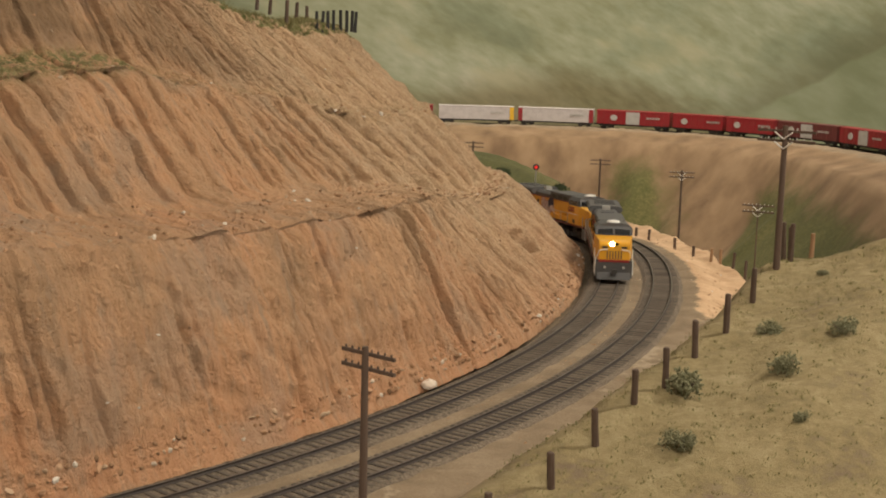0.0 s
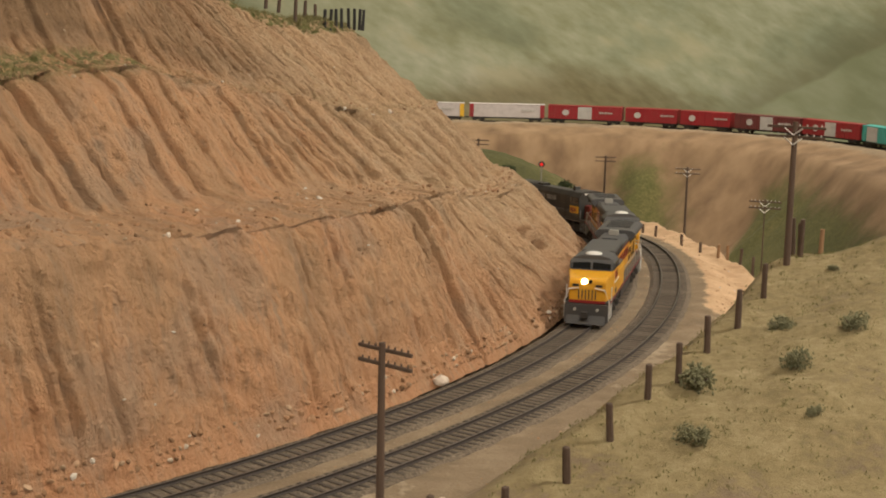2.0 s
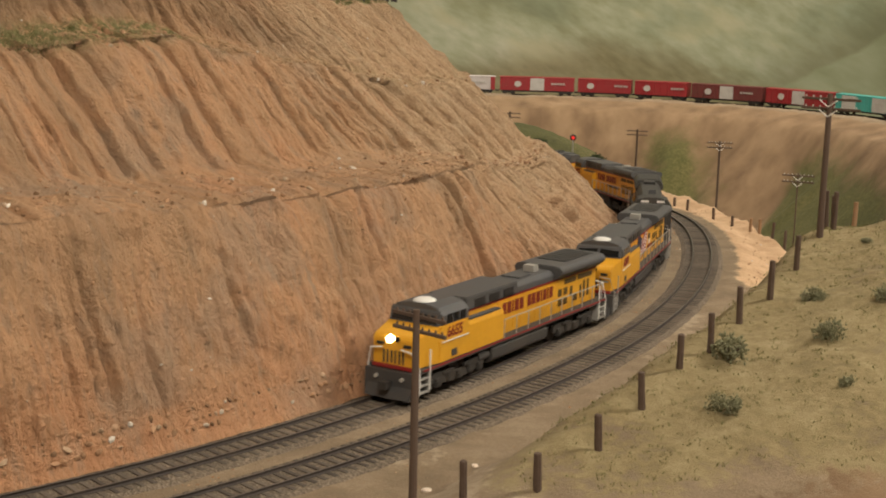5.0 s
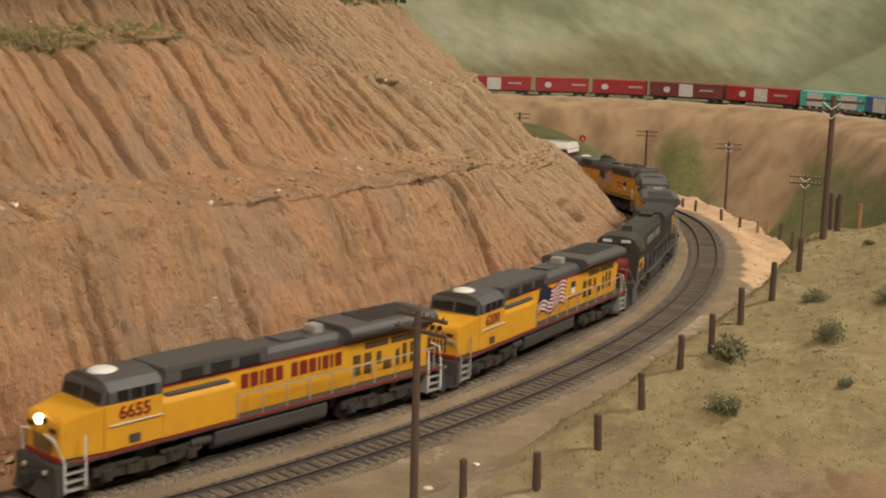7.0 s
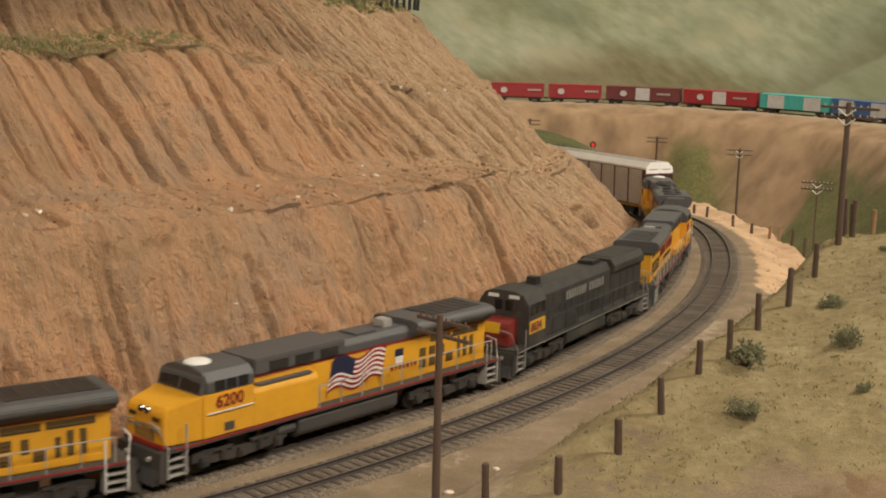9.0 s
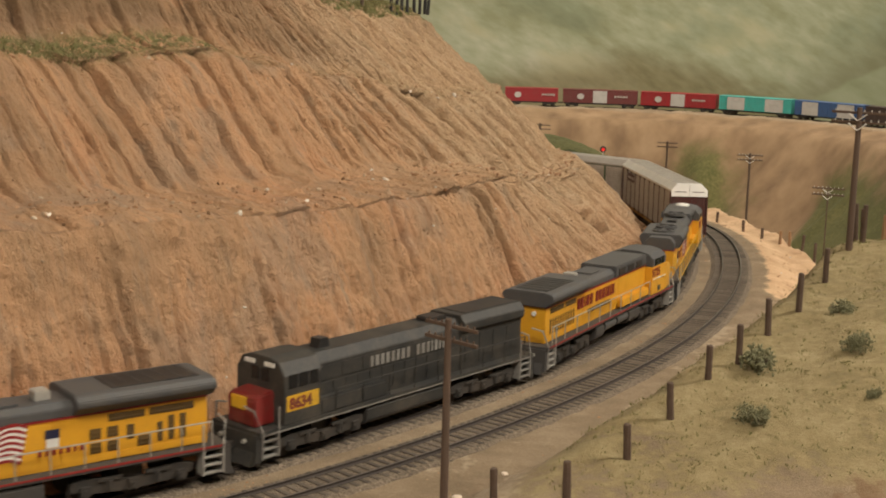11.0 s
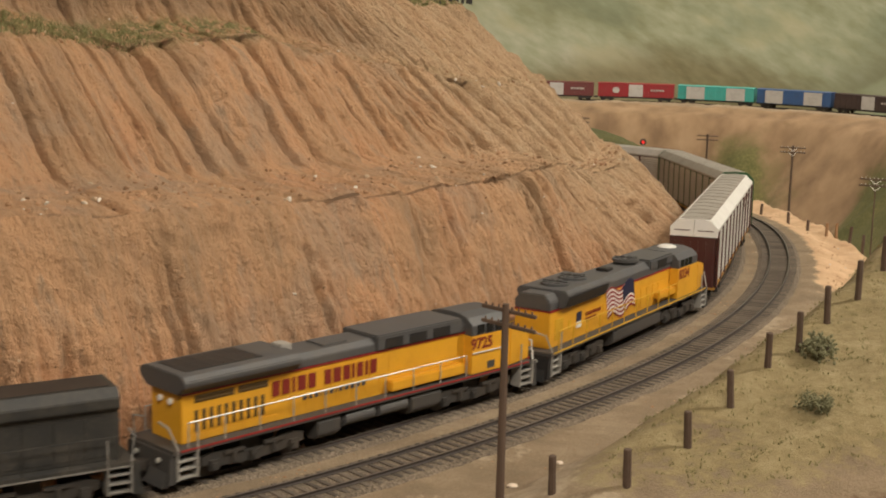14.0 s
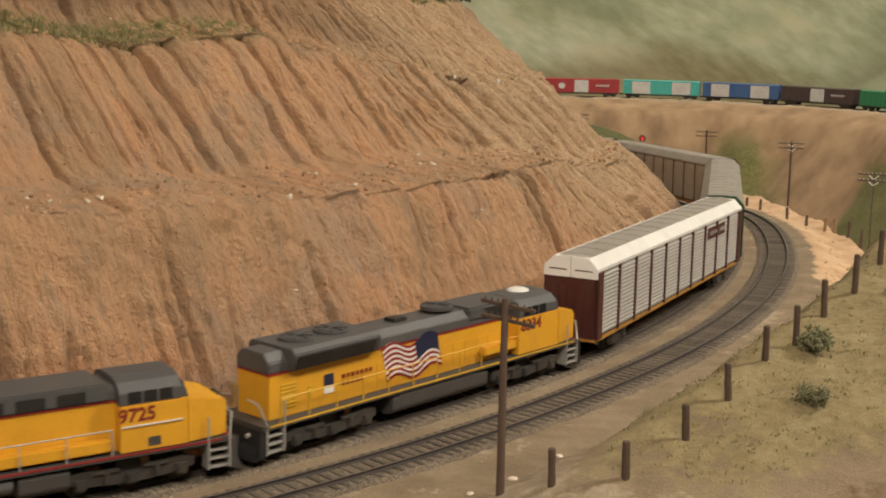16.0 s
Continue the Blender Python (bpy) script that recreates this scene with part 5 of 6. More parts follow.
def boxcar(length, colour, door, label, ends=None, panels=1):
    """A boxcar of the far train: ribbed sides, doors, roof walk, underframe."""
    car = empty("boxcar", label, "boxcar", "boxcars of the far train")
    car.scale = (1, 1, 0.84)
    half = length / S / 2 - 0.42
    body = block("body", -half, half, -1.45, 1.45, 1.05, 4.25, colour, car, bevel=0.04)
    solid("roof", [(-1.5, 4.22), (-1.5, 4.3), (0, 4.48), (1.5, 4.3), (1.5, 4.22)], "x", -half - 0.05, half + 0.05, colour, car)
    block("underframe", -half + 0.3, half - 0.3, -1.2, 1.2, 0.72, 1.05, BLACK, car)
    n = max(6, int(half * 2 / 1.25))
    for side in (1, -1):
        for k in range(n + 1):
            x = -half + 0.1 + k * (2 * half - 0.2) / n
            block("rib", x - 0.06, x + 0.06, side * 1.45 - 0.02, side * 1.45 + 0.07, 1.12, 4.2, colour, body)
        for k in range(panels):
            c = 0 if panels == 1 else (k - (panels - 1) / 2) * half * 1.05
            dw = 1.45 if panels == 1 else half * 0.24
            if door is not None:
                block("door", c - dw, c + dw, side * 1.46 - 0.02, side * 1.46 + 0.10, 1.14, 4.12, door, car, "paler sliding door", 0.02)
        if ends is not None:
            for x in ((-half, half - 0.9) if ends is FAR_RED else (-half,)):
                block("end_panel", x, x + 0.9, side * 1.46 - 0.02, side * 1.46 + 0.09, 1.06, 4.23, ends, car, "painted end panel")
        letter_bars((0.5, 0.4, 0.5, 0.5, 0.35), 0.45, side, side * half * -0.38, 1.55, 2.6, SILVER, car)
        if colour in (FAR_RED, FAR_MAROON):
            bm = bmesh.new()
            drum(bm, (side * half * 0.52, side * 1.5, 2.65), "y", 0.72, 0.14, 20)
            piece("round_emblem", bm, FAR_DOOR, car, "pale round emblem")
    for way in (1, -1):
        truck_parts(way * (half - 1.9), car, 2, wheel=0.42, long=1.7, metal=BLACK)
        coupler(way * half, way, car)
    return car


def compose_train():
    at = 0.0
    g = "yellow and grey diesel locomotive "
    units = [
        (lambda: ge_locomotive("6655", True, "name", g + "with lit headlight, leading the train"), 0.253, 6.5, False),
        (lambda: ge_locomotive("6200", False, "flag", g + "with waving flag on its side"), 0.255, 6.5, False),
        (lambda: hood_locomotive("8634", "heavily weathered dark grey diesel locomotive with scarlet nose"), 0.238, 5.7, False),
        (lambda: ge_locomotive("9725", False, "slogan", g + "running backwards, cab trailing"), 0.253, 6.5, True),
        (lambda: emd_locomotive("8334", g + "with flared radiator, roof fans and flag"), 0.258, 6.6, True),
        (lambda: autorack("grey ribbed automobile car with maroon ends and white caps", RACK_BROWN, RACK_GREY, "white"), 0.327, 9.9, True),
        (lambda: autorack("dull grey automobile car with green end doors", RACK_GREEN, RACK_DULL, "plain"), 0.327, 9.9, True),
        (lambda: autorack("dull grey automobile car with maroon ends", RACK_BROWN, RACK_DULL, "plain"), 0.327, 9.9, True),
        (lambda: autorack("dusty grey automobile car with green ends", RACK_GREEN, RACK_DULL, "plain"), 0.327, 9.9, True),
    ]
    for make, length, half, turned in units:
        CONSIST.append((make(), at + length / 2, half * S, turned))
        at += length


FAR_RED = paint("boxcar_red", (0.27, 0.014, 0.020), 0.5, dirt=0.25)
FAR_MAROON = paint("boxcar_maroon", (0.13, 0.025, 0.025), 0.5, dirt=0.3)
FAR_TEAL = paint("boxcar_teal", (0.05, 0.33, 0.29), 0.5, dirt=0.2)
FAR_BLUE = paint("boxcar_blue", (0.035, 0.09, 0.22), 0.5, dirt=0.25)
FAR_BROWN = paint("boxcar_dark_brown", (0.045, 0.028, 0.026), 0.55, dirt=0.3)
FAR_GREEN = paint("gondola_green", (0.02, 0.16, 0.07), 0.5, dirt=0.2)
FAR_PALE = paint("boxcar_pale_grey", (0.52, 0.47, 0.45), 0.5, dirt=0.25)
FAR_DOOR = paint("pale_door", (0.45, 0.43, 0.40), 0.45, dirt=0.25)


def compose_far_train():
    cars = [
        (-0.53, 0.19, FAR_PALE, None, "pale grey boxcar with yellow ends", SP_YELLOW, 1),
        (-0.338, 0.19, FAR_RED, FAR_DOOR, "red boxcar with pale door", None, 1),
        (-0.143, 0.19, FAR_PALE, None, "pale grey boxcar with yellow ends", SP_YELLOW, 1),
        (0.051, 0.19, FAR_PALE, None, "pale grey boxcar with red ends", FAR_RED, 1),
        (0.244, 0.188, FAR_RED, FAR_DOOR, "red boxcar with pale door", None, 1),
        (0.434, 0.137, FAR_RED, None, "short bright red boxcar", None, 1),
        (0.573, 0.137, FAR_RED, None, "short dull red boxcar", None, 1),
        (0.714, 0.188, FAR_MAROON, FAR_DOOR, "maroon boxcar with grey door", None, 1),
        (0.904, 0.19, FAR_RED, FAR_DOOR, "red boxcar with white door", None, 1),
        (1.097, 0.19, FAR_TEAL, FAR_DOOR, "teal boxcar with two white doors", None, 2),
        (1.289, 0.19, FAR_BLUE, FAR_DOOR, "blue boxcar with two grey doors", None, 2),
        (1.482, 0.19, FAR_BROWN, FAR_DOOR, "dark brown boxcar with grey door", None, 1),
        (1.680, 0.17, FAR_GREEN, None, "bright green boxcar with plain sides", None, 1),
    ]
    for d, length, colour, door, label, ends, panels in cars:
        car = boxcar(length, colour, door, label, ends, panels)
        FAR_CONSIST.append((car, d + length / 2, length * 0.36))


compose_train()
compose_far_train()


# ---------------------------------------------------------------- lineside things
PALE_WOOD = paint("pale_post_wood", (0.30, 0.17, 0.085), 0.85, dirt=0.4, dirt_colour=(0.16, 0.10, 0.06), scale=120)


def fence_post(x, y, z, h, material, label, lean=(0, 0), r=0.0017):
    bm = bmesh.new()
    rng = random.Random(int(x * 9999) + 7)
    n = 8
    rings = []
    for zz, k in ((-0.004, 1.05), (h * 0.5, 0.98), (h - 0.0004, 0.95), (h, 0.8)):
        rings.append([bm.verts.new((r * k * math.cos(a) * rng.uniform(0.9, 1.1), r * k * math.sin(a) * rng.uniform(0.9, 1.1), zz + rng.uniform(0, 0.0003))) for a in (2 * math.pi * i / n for i in range(n))])
    for a, b in zip(rings, rings[1:]):
        for i in range(n):
            bm.faces.new((a[i], a[(i + 1) % n], b[(i + 1) % n], b[i]))
    bm.faces.new(rings[-1])
    ob = tagged(part("fence_post", bm, material), label, "fence post", "posts of the fences")
    ob.matrix_world = pose(x, y, z, lean[0], lean[1], rng.uniform(0, 90))
    return ob


for x, y, h, lean in ((0.1821, 0.7576, 0.0205, -2), (0.1557, 0.7043, 0.0215, -3), (0.1338, 0.6754, 0.0200, -2), (0.1114, 0.6313, 0.0200, -1), (0.0937, 0.6136, 0.0170, -3),
                      (0.0716, 0.5773, 0.0175, -4), (0.0491, 0.5435, 0.0165, -4), (0.0214, 0.5126, 0.0165, -2), (-0.0093, 0.5147, 0.0165, -2)):
    fence_post(x, y, height(x, y), h, WOOD, "rough dark wooden fence post on the dry knoll", (0, lean))
for x, y, h, pale in ((0.245, 1.555, 0.014, 0), (0.266, 1.495, 0.015, 0), (0.280, 1.455, 0.013, 0), (0.292, 1.415, 0.016, 1), (0.298, 1.395, 0.017, 1), (0.304, 1.36, 0.018, 0), (0.309, 1.325, 0.022, 0), (0.235, 1.59, 0.012, 0)):
    fence_post(x, y, height(x, y) - 0.001, h, PALE_WOOD if pale else WOOD,
               "pale new wooden post at the ledge" if pale else "dark wooden post at the edge of the plaster ledge", (random.uniform(-4, 4), random.uniform(-4, 4)))
for x, y, h, pale in ((0.226, 0.845, 0.026, 0), (0.231, 0.865, 0.024, 0), (0.252, 0.89, 0.018, 1), (0.236, 0.90, 0.028, 0)):
    fence_post(x, y, height(x, y) - 0.001, h, PALE_WOOD if pale else WOOD, "wooden post behind the crest of the knoll", (0, -4 if not pale else 3))
for x, y, z in ((-0.1605, 1.1178, 0.2408), (-0.1515, 1.1317, 0.2377), (-0.1391, 1.1441, 0.2302), (-0.1365, 1.1936, 0.2295), (-0.128, 1.2041, 0.2269), (-0.1195, 1.2057, 0.2226), (-0.1150, 1.214, 0.2230),
                (-0.111, 1.2253, 0.2234), (-0.1075, 1.245, 0.2245), (-0.1034, 1.278, 0.2255), (-0.099, 1.295, 0.2255), (-0.095, 1.31, 0.2255), (-0.092, 1.315, 0.2250)):
    fence_post(x, y, z - 0.001, 0.0165, BLACK if x > -0.12 else WOOD, "thin dark fence post on the grassy clifftop", (0, random.uniform(-2, 4)), 0.0016)


def telegraph_pole(x, y, z, h, turn, arm, label, braces, r=0.0017, second=0.0068):
    """A tapering pole with two crossarms, pins and braces."""
    pole = empty("telegraph_pole", label, "telegraph pole", "telegraph poles", pose(x, y, z, 0, 0, turn))
    bm = bmesh.new()
    bmesh.ops.create_cone(bm, cap_ends=True, segments=12, radius1=r * 1.12, radius2=r * 0.82, depth=h + 0.01, matrix=Matrix.Translation((0, 0, h / 2 - 0.005)))
    part("shaft", bm, POLE_WOOD, pole, smooth=False)
    for zz in (h - 0.0035, h - 0.0035 - second):
        bm = bmesh.new()
        box(bm, 0.0012, 0.0026, -arm / 2, arm / 2, zz - 0.0008, zz + 0.0008)
        a = part("crossarm", bevelled(bm, 0.0002), POLE_WOOD, pole)
        for k in range(8):
            o = (k - 3.5) / 8 * arm * 0.98
            bm = bmesh.new()
            drum(bm, (0.0019, o, zz + 0.0014), "z", 0.00055, 0.0014, 8, 0.7)
            part("insulator", bm, INSULATOR if braces else POLE_WOOD, a)
        if braces:
            for side in (1, -1):
                bm = bmesh.new()
                rod(bm, [(-0.0022, side * arm * 0.15, zz - 0.0004), (-0.0022, side * 0.0002, zz - 0.0045)], 0.00045, 5)
                part("brace", bm, WHITE, pole, "pale angled brace")
    return pole


telegraph_pole(-0.0314, 0.5373, height(-0.0314, 0.5373), 0.0885, 49, 0.0310, "dark wooden telegraph pole with two crossarms beside the track", False, 0.0018, 0.0064)
telegraph_pole(0.2085, 0.8113, height(0.2085, 0.8113), 0.089, 52, 0.038, "dark wooden telegraph pole with white braces on the knoll", True, 0.0020, 0.0060)
telegraph_pole(0.350, 1.94, height(0.350, 1.94), 0.034 - height(0.350, 1.94), 80, 0.037, "distant dark telegraph pole on the valley side", True, 0.0019)
telegraph_pole(0.269, 2.28, height(0.269, 2.28), 0.019 - height(0.269, 2.28), 80, 0.036, "faint grey telegraph pole beyond the bend", False, 0.0019)
telegraph_pole(0.047, 2.25, height(0.047, 2.25), 0.046 - height(0.047, 2.25), 75, 0.036, "dark telegraph pole behind the far end of the cut", False, 0.0019)
telegraph_pole(0.336, 1.40, height(0.336, 1.40), 0.052 - height(0.336, 1.40), 70, 0.034, "thin telegraph pole with pale braces in the valley", True, 0.0008)


def signal_mast(x, y, top):
    z = height(x, y)
    sig = empty("railway_signal", "black railway signal with a lit red lamp", "railway signal", "", pose(x, y, z))
    bm = bmesh.new()
    drum(bm, (0, 0, (top - z) / 2), "z", 0.0010, top - z, 8)
    part("mast", bm, SILVER, sig)
    bm = bmesh.new()
    drum(bm, (0, 0.0006, top - z), "y", 0.0052, 0.0014, 20)
    part("target", bm, BLACK, sig, "round black target")
    bm = bmesh.new()
    drum(bm, (0.0, -0.0012, top - z), "y", 0.0026, 0.0016, 16)
    part("lamp", bm, SIGNAL_LIT, sig, "glowing red lens")
    bm = bmesh.new()
    box(bm, -0.002, 0.002, 0.0013, 0.005, top - z - 0.003, top - z + 0.003)
    part("housing", bm, BLACK, sig)
    return sig


signal_mast(0.145, 2.095, 0.0185)


def bush_mesh(seed, material):
    """A low, uneven shrub of many small leaf clumps."""
    rng = random.Random(seed)
    bm = bmesh.new()
    heads = [(rng.uniform(-0.6, 0.6), rng.uniform(-0.6, 0.6), rng.uniform(0.25, 0.62), rng.uniform(0.25, 0.5)) for _ in range(9)]
    for hx, hy, hz, hr in heads:
        for _ in range(44):
            d = Vector((rng.gauss(0, 1), rng.gauss(0, 1), rng.gauss(0, 0.8))).normalized() * hr * rng.uniform(0.55, 1.12)
            c = Vector((hx, hy, hz)) + d
            if c.z < 0.03:
                continue
            r = rng.uniform(0.04, 0.09)
            m = Matrix.Translation(c) @ Euler((rng.uniform(0, 6), rng.uniform(0, 6), rng.uniform(0, 6))).to_matrix().to_4x4() @ Matrix.Diagonal((r, r * rng.uniform(0.5, 1), r * rng.uniform(0.4, 0.8), 1))
            bmesh.ops.create_icosphere(bm, subdivisions=1, radius=1.0, matrix=m)
    for v in bm.verts:
        v.co += Vector((rng.uniform(-1, 1), rng.uniform(-1, 1), rng.uniform(-1, 1))) * 0.018
    return mesh_of("crown", bm, material)


def stem_mesh(seed):
    rng = random.Random(seed)
    bm = bmesh.new()
    for _ in range(7):
        a = rng.uniform(0, 6.28)
        rod(bm, [(0, 0, -0.1), (0.2 * math.cos(a), 0.2 * math.sin(a), 0.2), (0.55 * math.cos(a), 0.55 * math.sin(a), 0.5)], 0.03, 5)
    return mesh_of("stem", bm, POLE_WOOD)


CROWNS = [bush_mesh(k, BUSH) for k in (3, 8, 21)] + [bush_mesh(33, DARK_BUSH)]
STEM = stem_mesh(2)


def bush(x, y, size, tall, kind, label, turn=0):
    b = empty("bush", label, "bush", "bushes on the slopes", pose(x, y, height(x, y) - 0.0005, 0, 0, turn) @ Matrix.Diagonal((size, size, tall * 0.85, 1)))
    part("crown", CROWNS[kind], None, b)
    part("stem", STEM, None, b)
    return b


SAGE = "grey-green sage bush on the dry grass"
for x, y, size, tall, kind, turn in ((0.1192, 0.6255, 0.0115, 0.0170, 0, 10), (0.1717, 0.640, 0.0088, 0.0150, 1, 80), (0.1087, 0.5675, 0.0095, 0.0125, 2, 30), (0.1762, 0.697, 0.0088, 0.0100, 1, 200),
                                     (0.2117, 0.678, 0.0092, 0.0110, 0, 150), (0.1657, 0.585, 0.0048, 0.0070, 2, 90), (0.2336, 0.794, 0.0045, 0.0052, 1, 20)):
    bush(x, y, size, tall, kind, SAGE, turn)
for x, y, size, tall in ((0.20, 2.25, 0.018, 0.022), (0.10, 2.2, 0.02, 0.024), (0.34, 2.55, 0.022, 0.03), (0.30, 1.75, 0.016, 0.02)):
    bush(x, y, size, tall, 3, "dark green shrub on the valley slope", x * 900)


def loose_stones(name, spots, sizes, material, label, seed):
    """Many small broken stones, as one mass."""
    rng = random.Random(seed)
    base = bmesh.new()
    bmesh.ops.create_icosphere(base, subdivisions=1, radius=1.0)
    bv = [v.co.copy() for v in base.verts]
    bf = [[v.index for v in f.verts] for f in base.faces]
    base.free()
    verts, faces = [], []
    for p in spots:
        r = rng.uniform(*sizes)
        m = Euler((rng.uniform(0, 6), rng.uniform(0, 6), rng.uniform(0, 6))).to_matrix()
        k = len(verts)
        q = (rng.uniform(0.7, 1.3), rng.uniform(0.6, 1.2), rng.uniform(0.4, 0.8))
        for v in bv:
            w = m @ Vector((v.x * q[0], v.y * q[1], v.z * q[2])) * rng.uniform(0.75, 1.2)
            verts.append((p[0] + w.x * r, p[1] + w.y * r, p[2] + w.z * r * 0.8 + r * 0.15))
        faces += [[i + k for i in f] for f in bf]
    me = bpy.data.meshes.new(name)
    me.from_pydata(verts, [], faces)
    me.materials.append(material)
    return tagged(new(name, me), label, "stones", kind="stuff")


def stone_material():
    m, nt, b = tree("broken_clay_stone")
    geo = nt.nodes.new("ShaderNodeNewGeometry")
    nt.links.new(ramp(nt, geo.outputs["Random Per Island"], [(0.0, (0.22, 0.125, 0.065)), (0.35, (0.36, 0.20, 0.105)), (0.75, (0.46, 0.27, 0.15)), (0.93, (0.48, 0.36, 0.24)), (1.0, (0.75, 0.68, 0.58))]), b.inputs["Base Color"])
    b.inputs["Roughness"].default_value = 0.95
    bump(nt, b, noise_at(nt, 900, 4, 0.7), 0.5, 0.0006)
    return m


STONE = stone_material()
rng = random.Random(12)
bench = [p for z, s, p in ROCK_SPOTS if 0.086 < z < 0.095 or 0.163 < z < 0.173]
foot = [p for z, s, p in ROCK_SPOTS if -0.001 < z < 0.010]
face = [p for z, s, p in ROCK_SPOTS if 0.01 < z < 0.25]
loose_stones("bench_rubble", rng.sample(bench, 900), (0.0006, 0.0024), STONE, "small broken clay stones lying along the benches", 1)
loose_stones("foot_rubble", rng.sample(foot, 520), (0.0008, 0.0028), STONE, "salmon rubble fallen at the foot of the cut", 2)
loose_stones("face_rubble", rng.sample(face, 1300), (0.0004, 0.0013), STONE, "grit and small stones stuck to the cut face", 3)
spots = []
while len(spots) < 900:
    s = rng.uniform(0.0, 1.5)
    o = rng.choice((rng.uniform(-0.110, -0.070), rng.uniform(-0.030, -0.020)))
    x, y, th = (float(np.interp(s, LINE_S, c)) for c in (AX, AY, LTH))
    spots.append((x - math.sin(th) * o, y + math.cos(th) * o, -0.0045))
loose_stones("trackside_pebbles", spots, (0.0003, 0.0010), STONE, "pebbles scattered on the dirt beside the tracks", 4)


def boulder(x, y, z, r, material, label, seed, flat=0.7):
    rng = random.Random(seed)
    bm = bmesh.new()
    bmesh.ops.create_icosphere(bm, subdivisions=2, radius=1.0)
    for v in bm.verts:
        n = noise.noise(v.co * 1.7 + Vector((seed, 0, 0)))
        v.co *= 1 + 0.35 * n
        v.co.z = max(v.co.z, -0.55)
    bmesh.ops.scale(bm, vec=(r, r * 0.8, r * flat), verts=bm.verts)
    ob = tagged(part("rock", bm, material), label, "rock", "loose rocks")
    ob.matrix_world = pose(x, y, z + r * flat * 0.45, 0, 0, seed * 50)
    return ob


PALE_STONE = paint("pale_plaster_stone", (0.66, 0.55, 0.44), 0.9, dirt=0.3, dirt_colour=(0.45, 0.30, 0.19), scale=200)
boulder(-0.0065, 0.8135, -0.003, 0.0055, PALE_STONE, "broken white plaster lump at the foot of the cut", 1)
for x, y, r, k in ((-0.0043, 0.6035, 0.0022, 2), (-0.0262, 0.5651, 0.0030, 3), (-0.045, 0.545, 0.0020, 5), (0.205, 0.955, 0.006, 7), (0.222, 0.965, 0.008, 9), (0.238, 0.972, 0.007, 11)):
    boulder(x, y, height(x, y), r, PALE_STONE if k < 6 else ROCK_LUMP, "flat pale stone lying on the dirt" if k < 6 else "weathered grey rock at the end of the knoll", k, 0.35 if k < 6 else 0.8)


def grass_blades(name, spots, tall, label, seed):
    rng = random.Random(seed)
    verts, faces = [], []
    for p in spots:
        for _ in range(5):
            a, h, w = rng.uniform(0, 6.28), rng.uniform(*tall), 0.00035
            x, y = p[0] + rng.gauss(0, 0.0013), p[1] + rng.gauss(0, 0.0013)
            dx, dy = math.cos(a), math.sin(a)
            lx, ly = rng.gauss(0, 0.4) * h, rng.gauss(0, 0.4) * h
            k = len(verts)
            verts += [(x - dx * w, y - dy * w, p[2] - 0.0006), (x + dx * w, y + dy * w, p[2] - 0.0006), (x + lx + dx * w * 0.5, y + ly + dy * w * 0.5, p[2] + h * 0.6), (x + lx * 1.5, y + ly * 1.5, p[2] + h)]
            faces += [(k, k + 1, k + 2), (k, k + 2, k + 3)]
    me = bpy.data.meshes.new(name)
    me.from_pydata(verts, [], faces)
    me.materials.append(GRASS_BLADE)
    return tagged(new(name, me), label, "grass", kind="stuff")


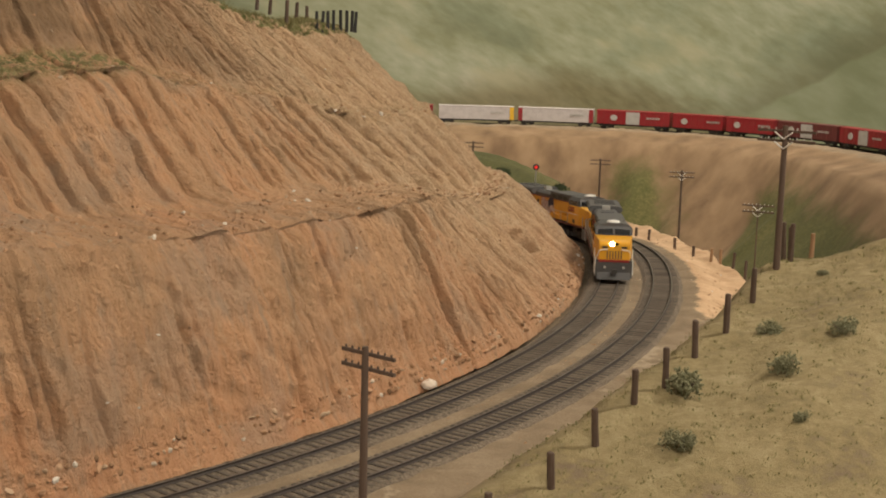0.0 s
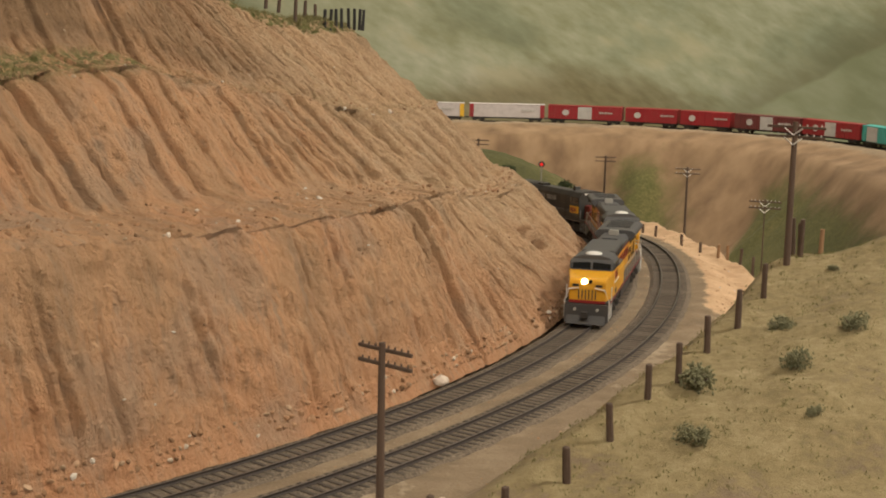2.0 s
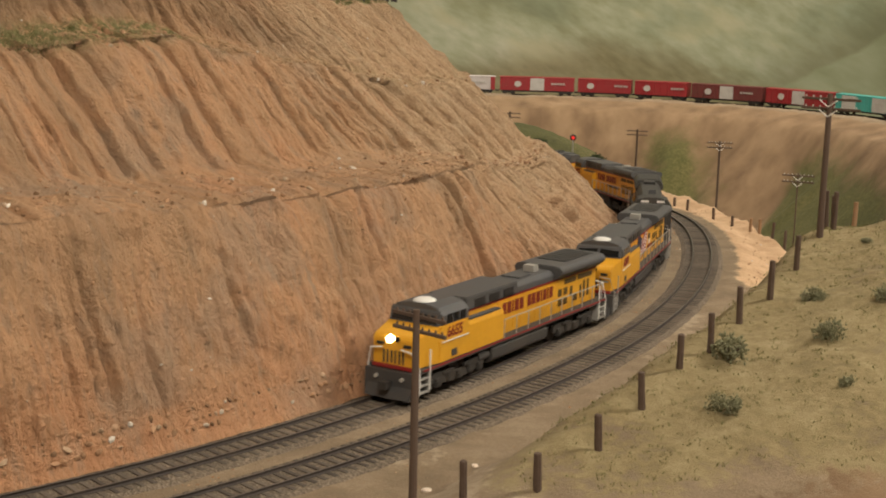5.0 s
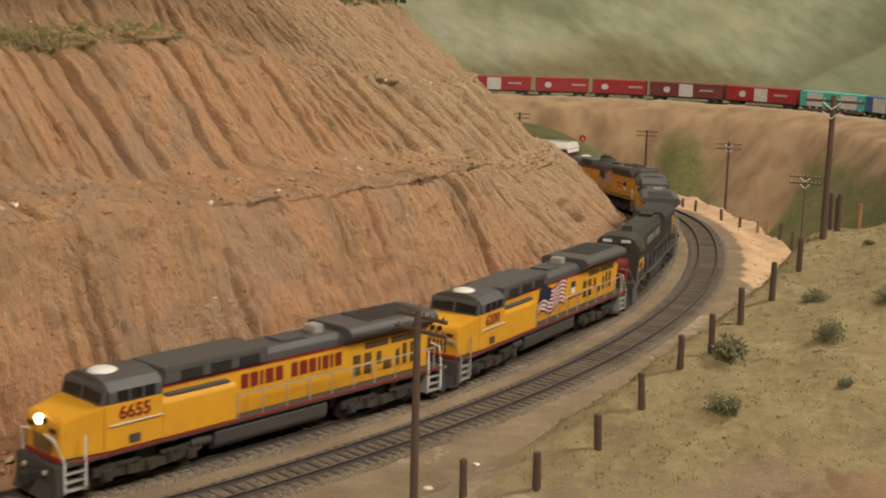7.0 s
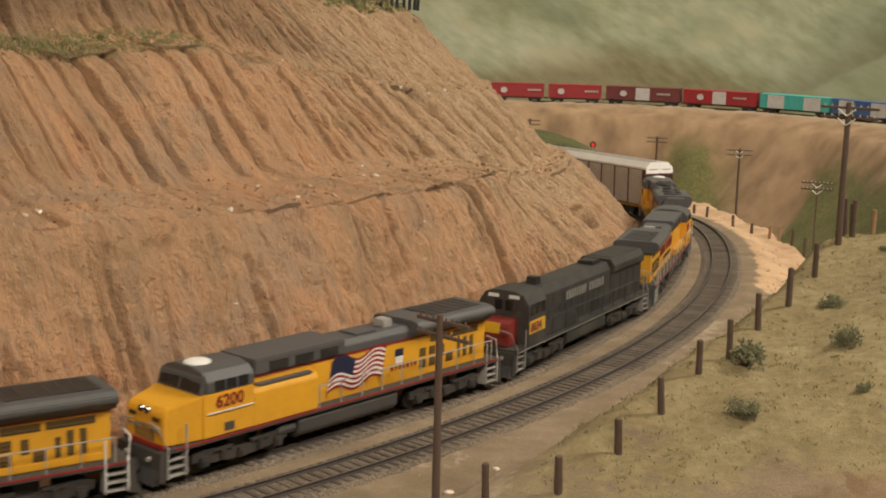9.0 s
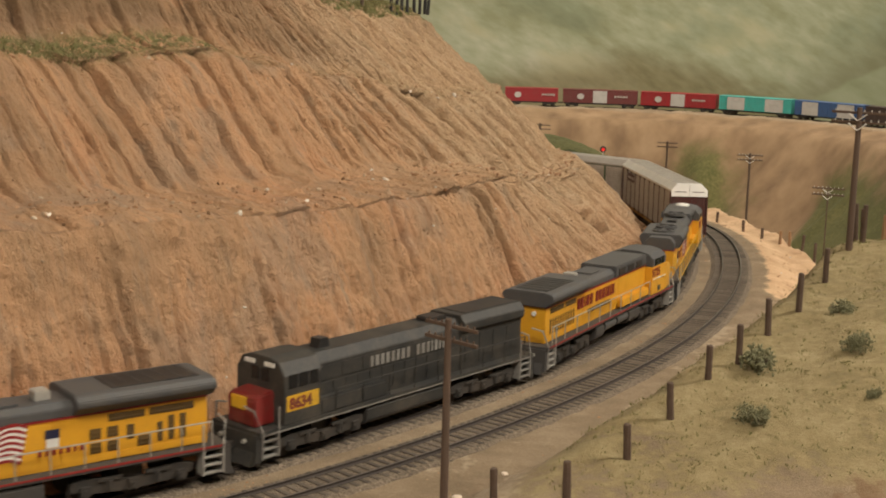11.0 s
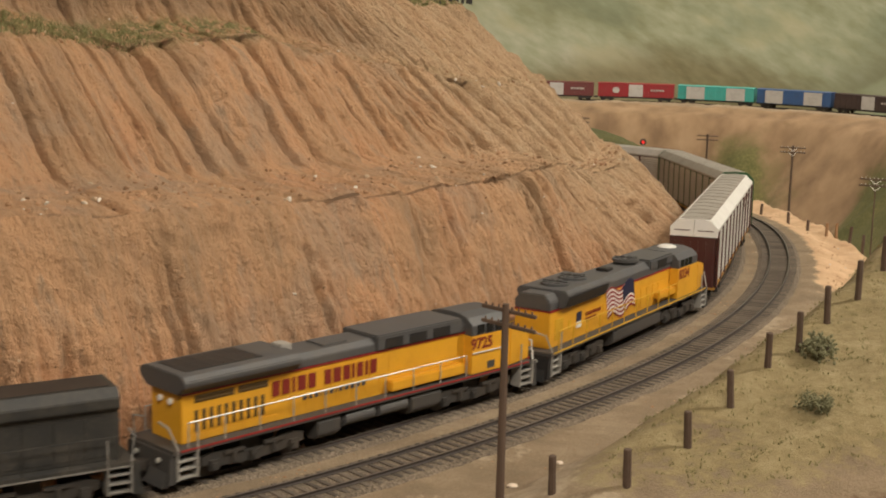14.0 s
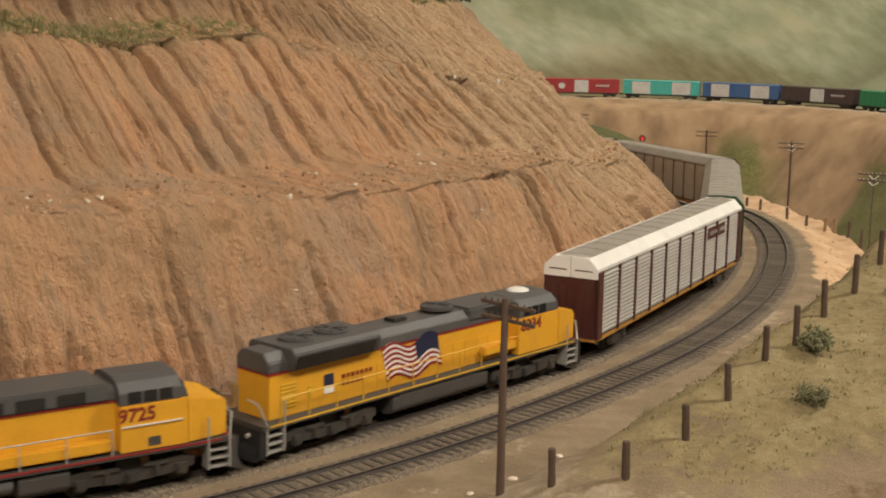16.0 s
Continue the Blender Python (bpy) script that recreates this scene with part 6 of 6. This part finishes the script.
lip = [p for z, s, p in ROCK_SPOTS if z > 0.254]
ledge = [p for z, s, p in ROCK_SPOTS if 0.165 < z < 0.174 and s < 0.62 and noise.noise(Vector(p) * 14) > 0.02]
grass_blades("clifftop_grass", rng.sample(lip, min(3000, len(lip))), (0.002, 0.005), "yellow-green grass along the clifftop", 5)
grass_blades("ledge_grass", rng.sample(ledge, min(700, len(ledge))), (0.0015, 0.004), "thin tufts of grass on the upper bench", 6)
turf = []
while len(turf) < 3600:
    x, y = rng.uniform(-0.02, 0.34), rng.uniform(0.47, 0.95)
    turf.append((x, y))
tz, tm = land(np.array([p[0] for p in turf]), np.array([p[1] for p in turf]))
turf = [(p[0], p[1], z) for p, z, k in zip(turf, tz, tm["straw"]) if k > 0.5]
grass_blades("knoll_turf", turf, (0.0005, 0.0014), "short dry turf on the knoll", 7)


# ---------------------------------------------------------------- movement
FRONT_T = (0.0, 3.5, 7.0, 8.5, 11.0, 12.0, 13.5, 14.5, 16.0)
FRONT_S = (1.1300, 0.7540, 0.3705, 0.2065, -0.0555, -0.1575, -0.3090, -0.4150, -0.5730)


def front_at(t):
    """Arc length of the train's front coupler at t seconds: it slows a little on the way, without jerks."""
    return float(np.mean(np.interp(t + np.linspace(-0.8, 0.8, 9), (-2.0,) + FRONT_T + (18.0,), (1.3426,) + FRONT_S + (-0.7770,))))


TIMES = [i * 0.5 for i in range(33)]


def rolling_pose(s, half):
    """Pose of a vehicle with its middle at arc length s and its trucks half a wheelbase away; it faces towards smaller s."""
    (fx, fy), (rx, ry) = on_inner(s - half), on_inner(s + half)
    fz, rz = inner_height(s - half), inner_height(s + half)
    return pose((fx + rx) / 2, (fy + ry) / 2, (fz + rz) / 2, 0, -math.degrees(math.atan2(fz - rz, 2 * half)), math.degrees(math.atan2(fy - ry, fx - rx)))


def far_pose(d, half):
    (fx, fy, _), (rx, ry, _) = on_far(d - half), on_far(d + half)
    return pose((fx + rx) / 2, (fy + ry) / 2, FAR_Z, 0, 0, math.degrees(math.atan2(fy - ry, fx - rx)))


FAR_START, FAR_SPEED = 0.0, 0.065


def far_front(t):
    return FAR_START - FAR_SPEED * t


def motions():
    for ob, behind, half, turned in CONSIST:
        flip = pose(0, 0, 0, 0, 0, 180 if turned else 0)
        walk(ob, [(t, rolling_pose(front_at(t) + behind, half) @ flip) for t in TIMES])
    for ob, behind, half in FAR_CONSIST:
        walk(ob, [(t, far_pose(far_front(t) + behind, half)) for t in TIMES[::2]])


motions()
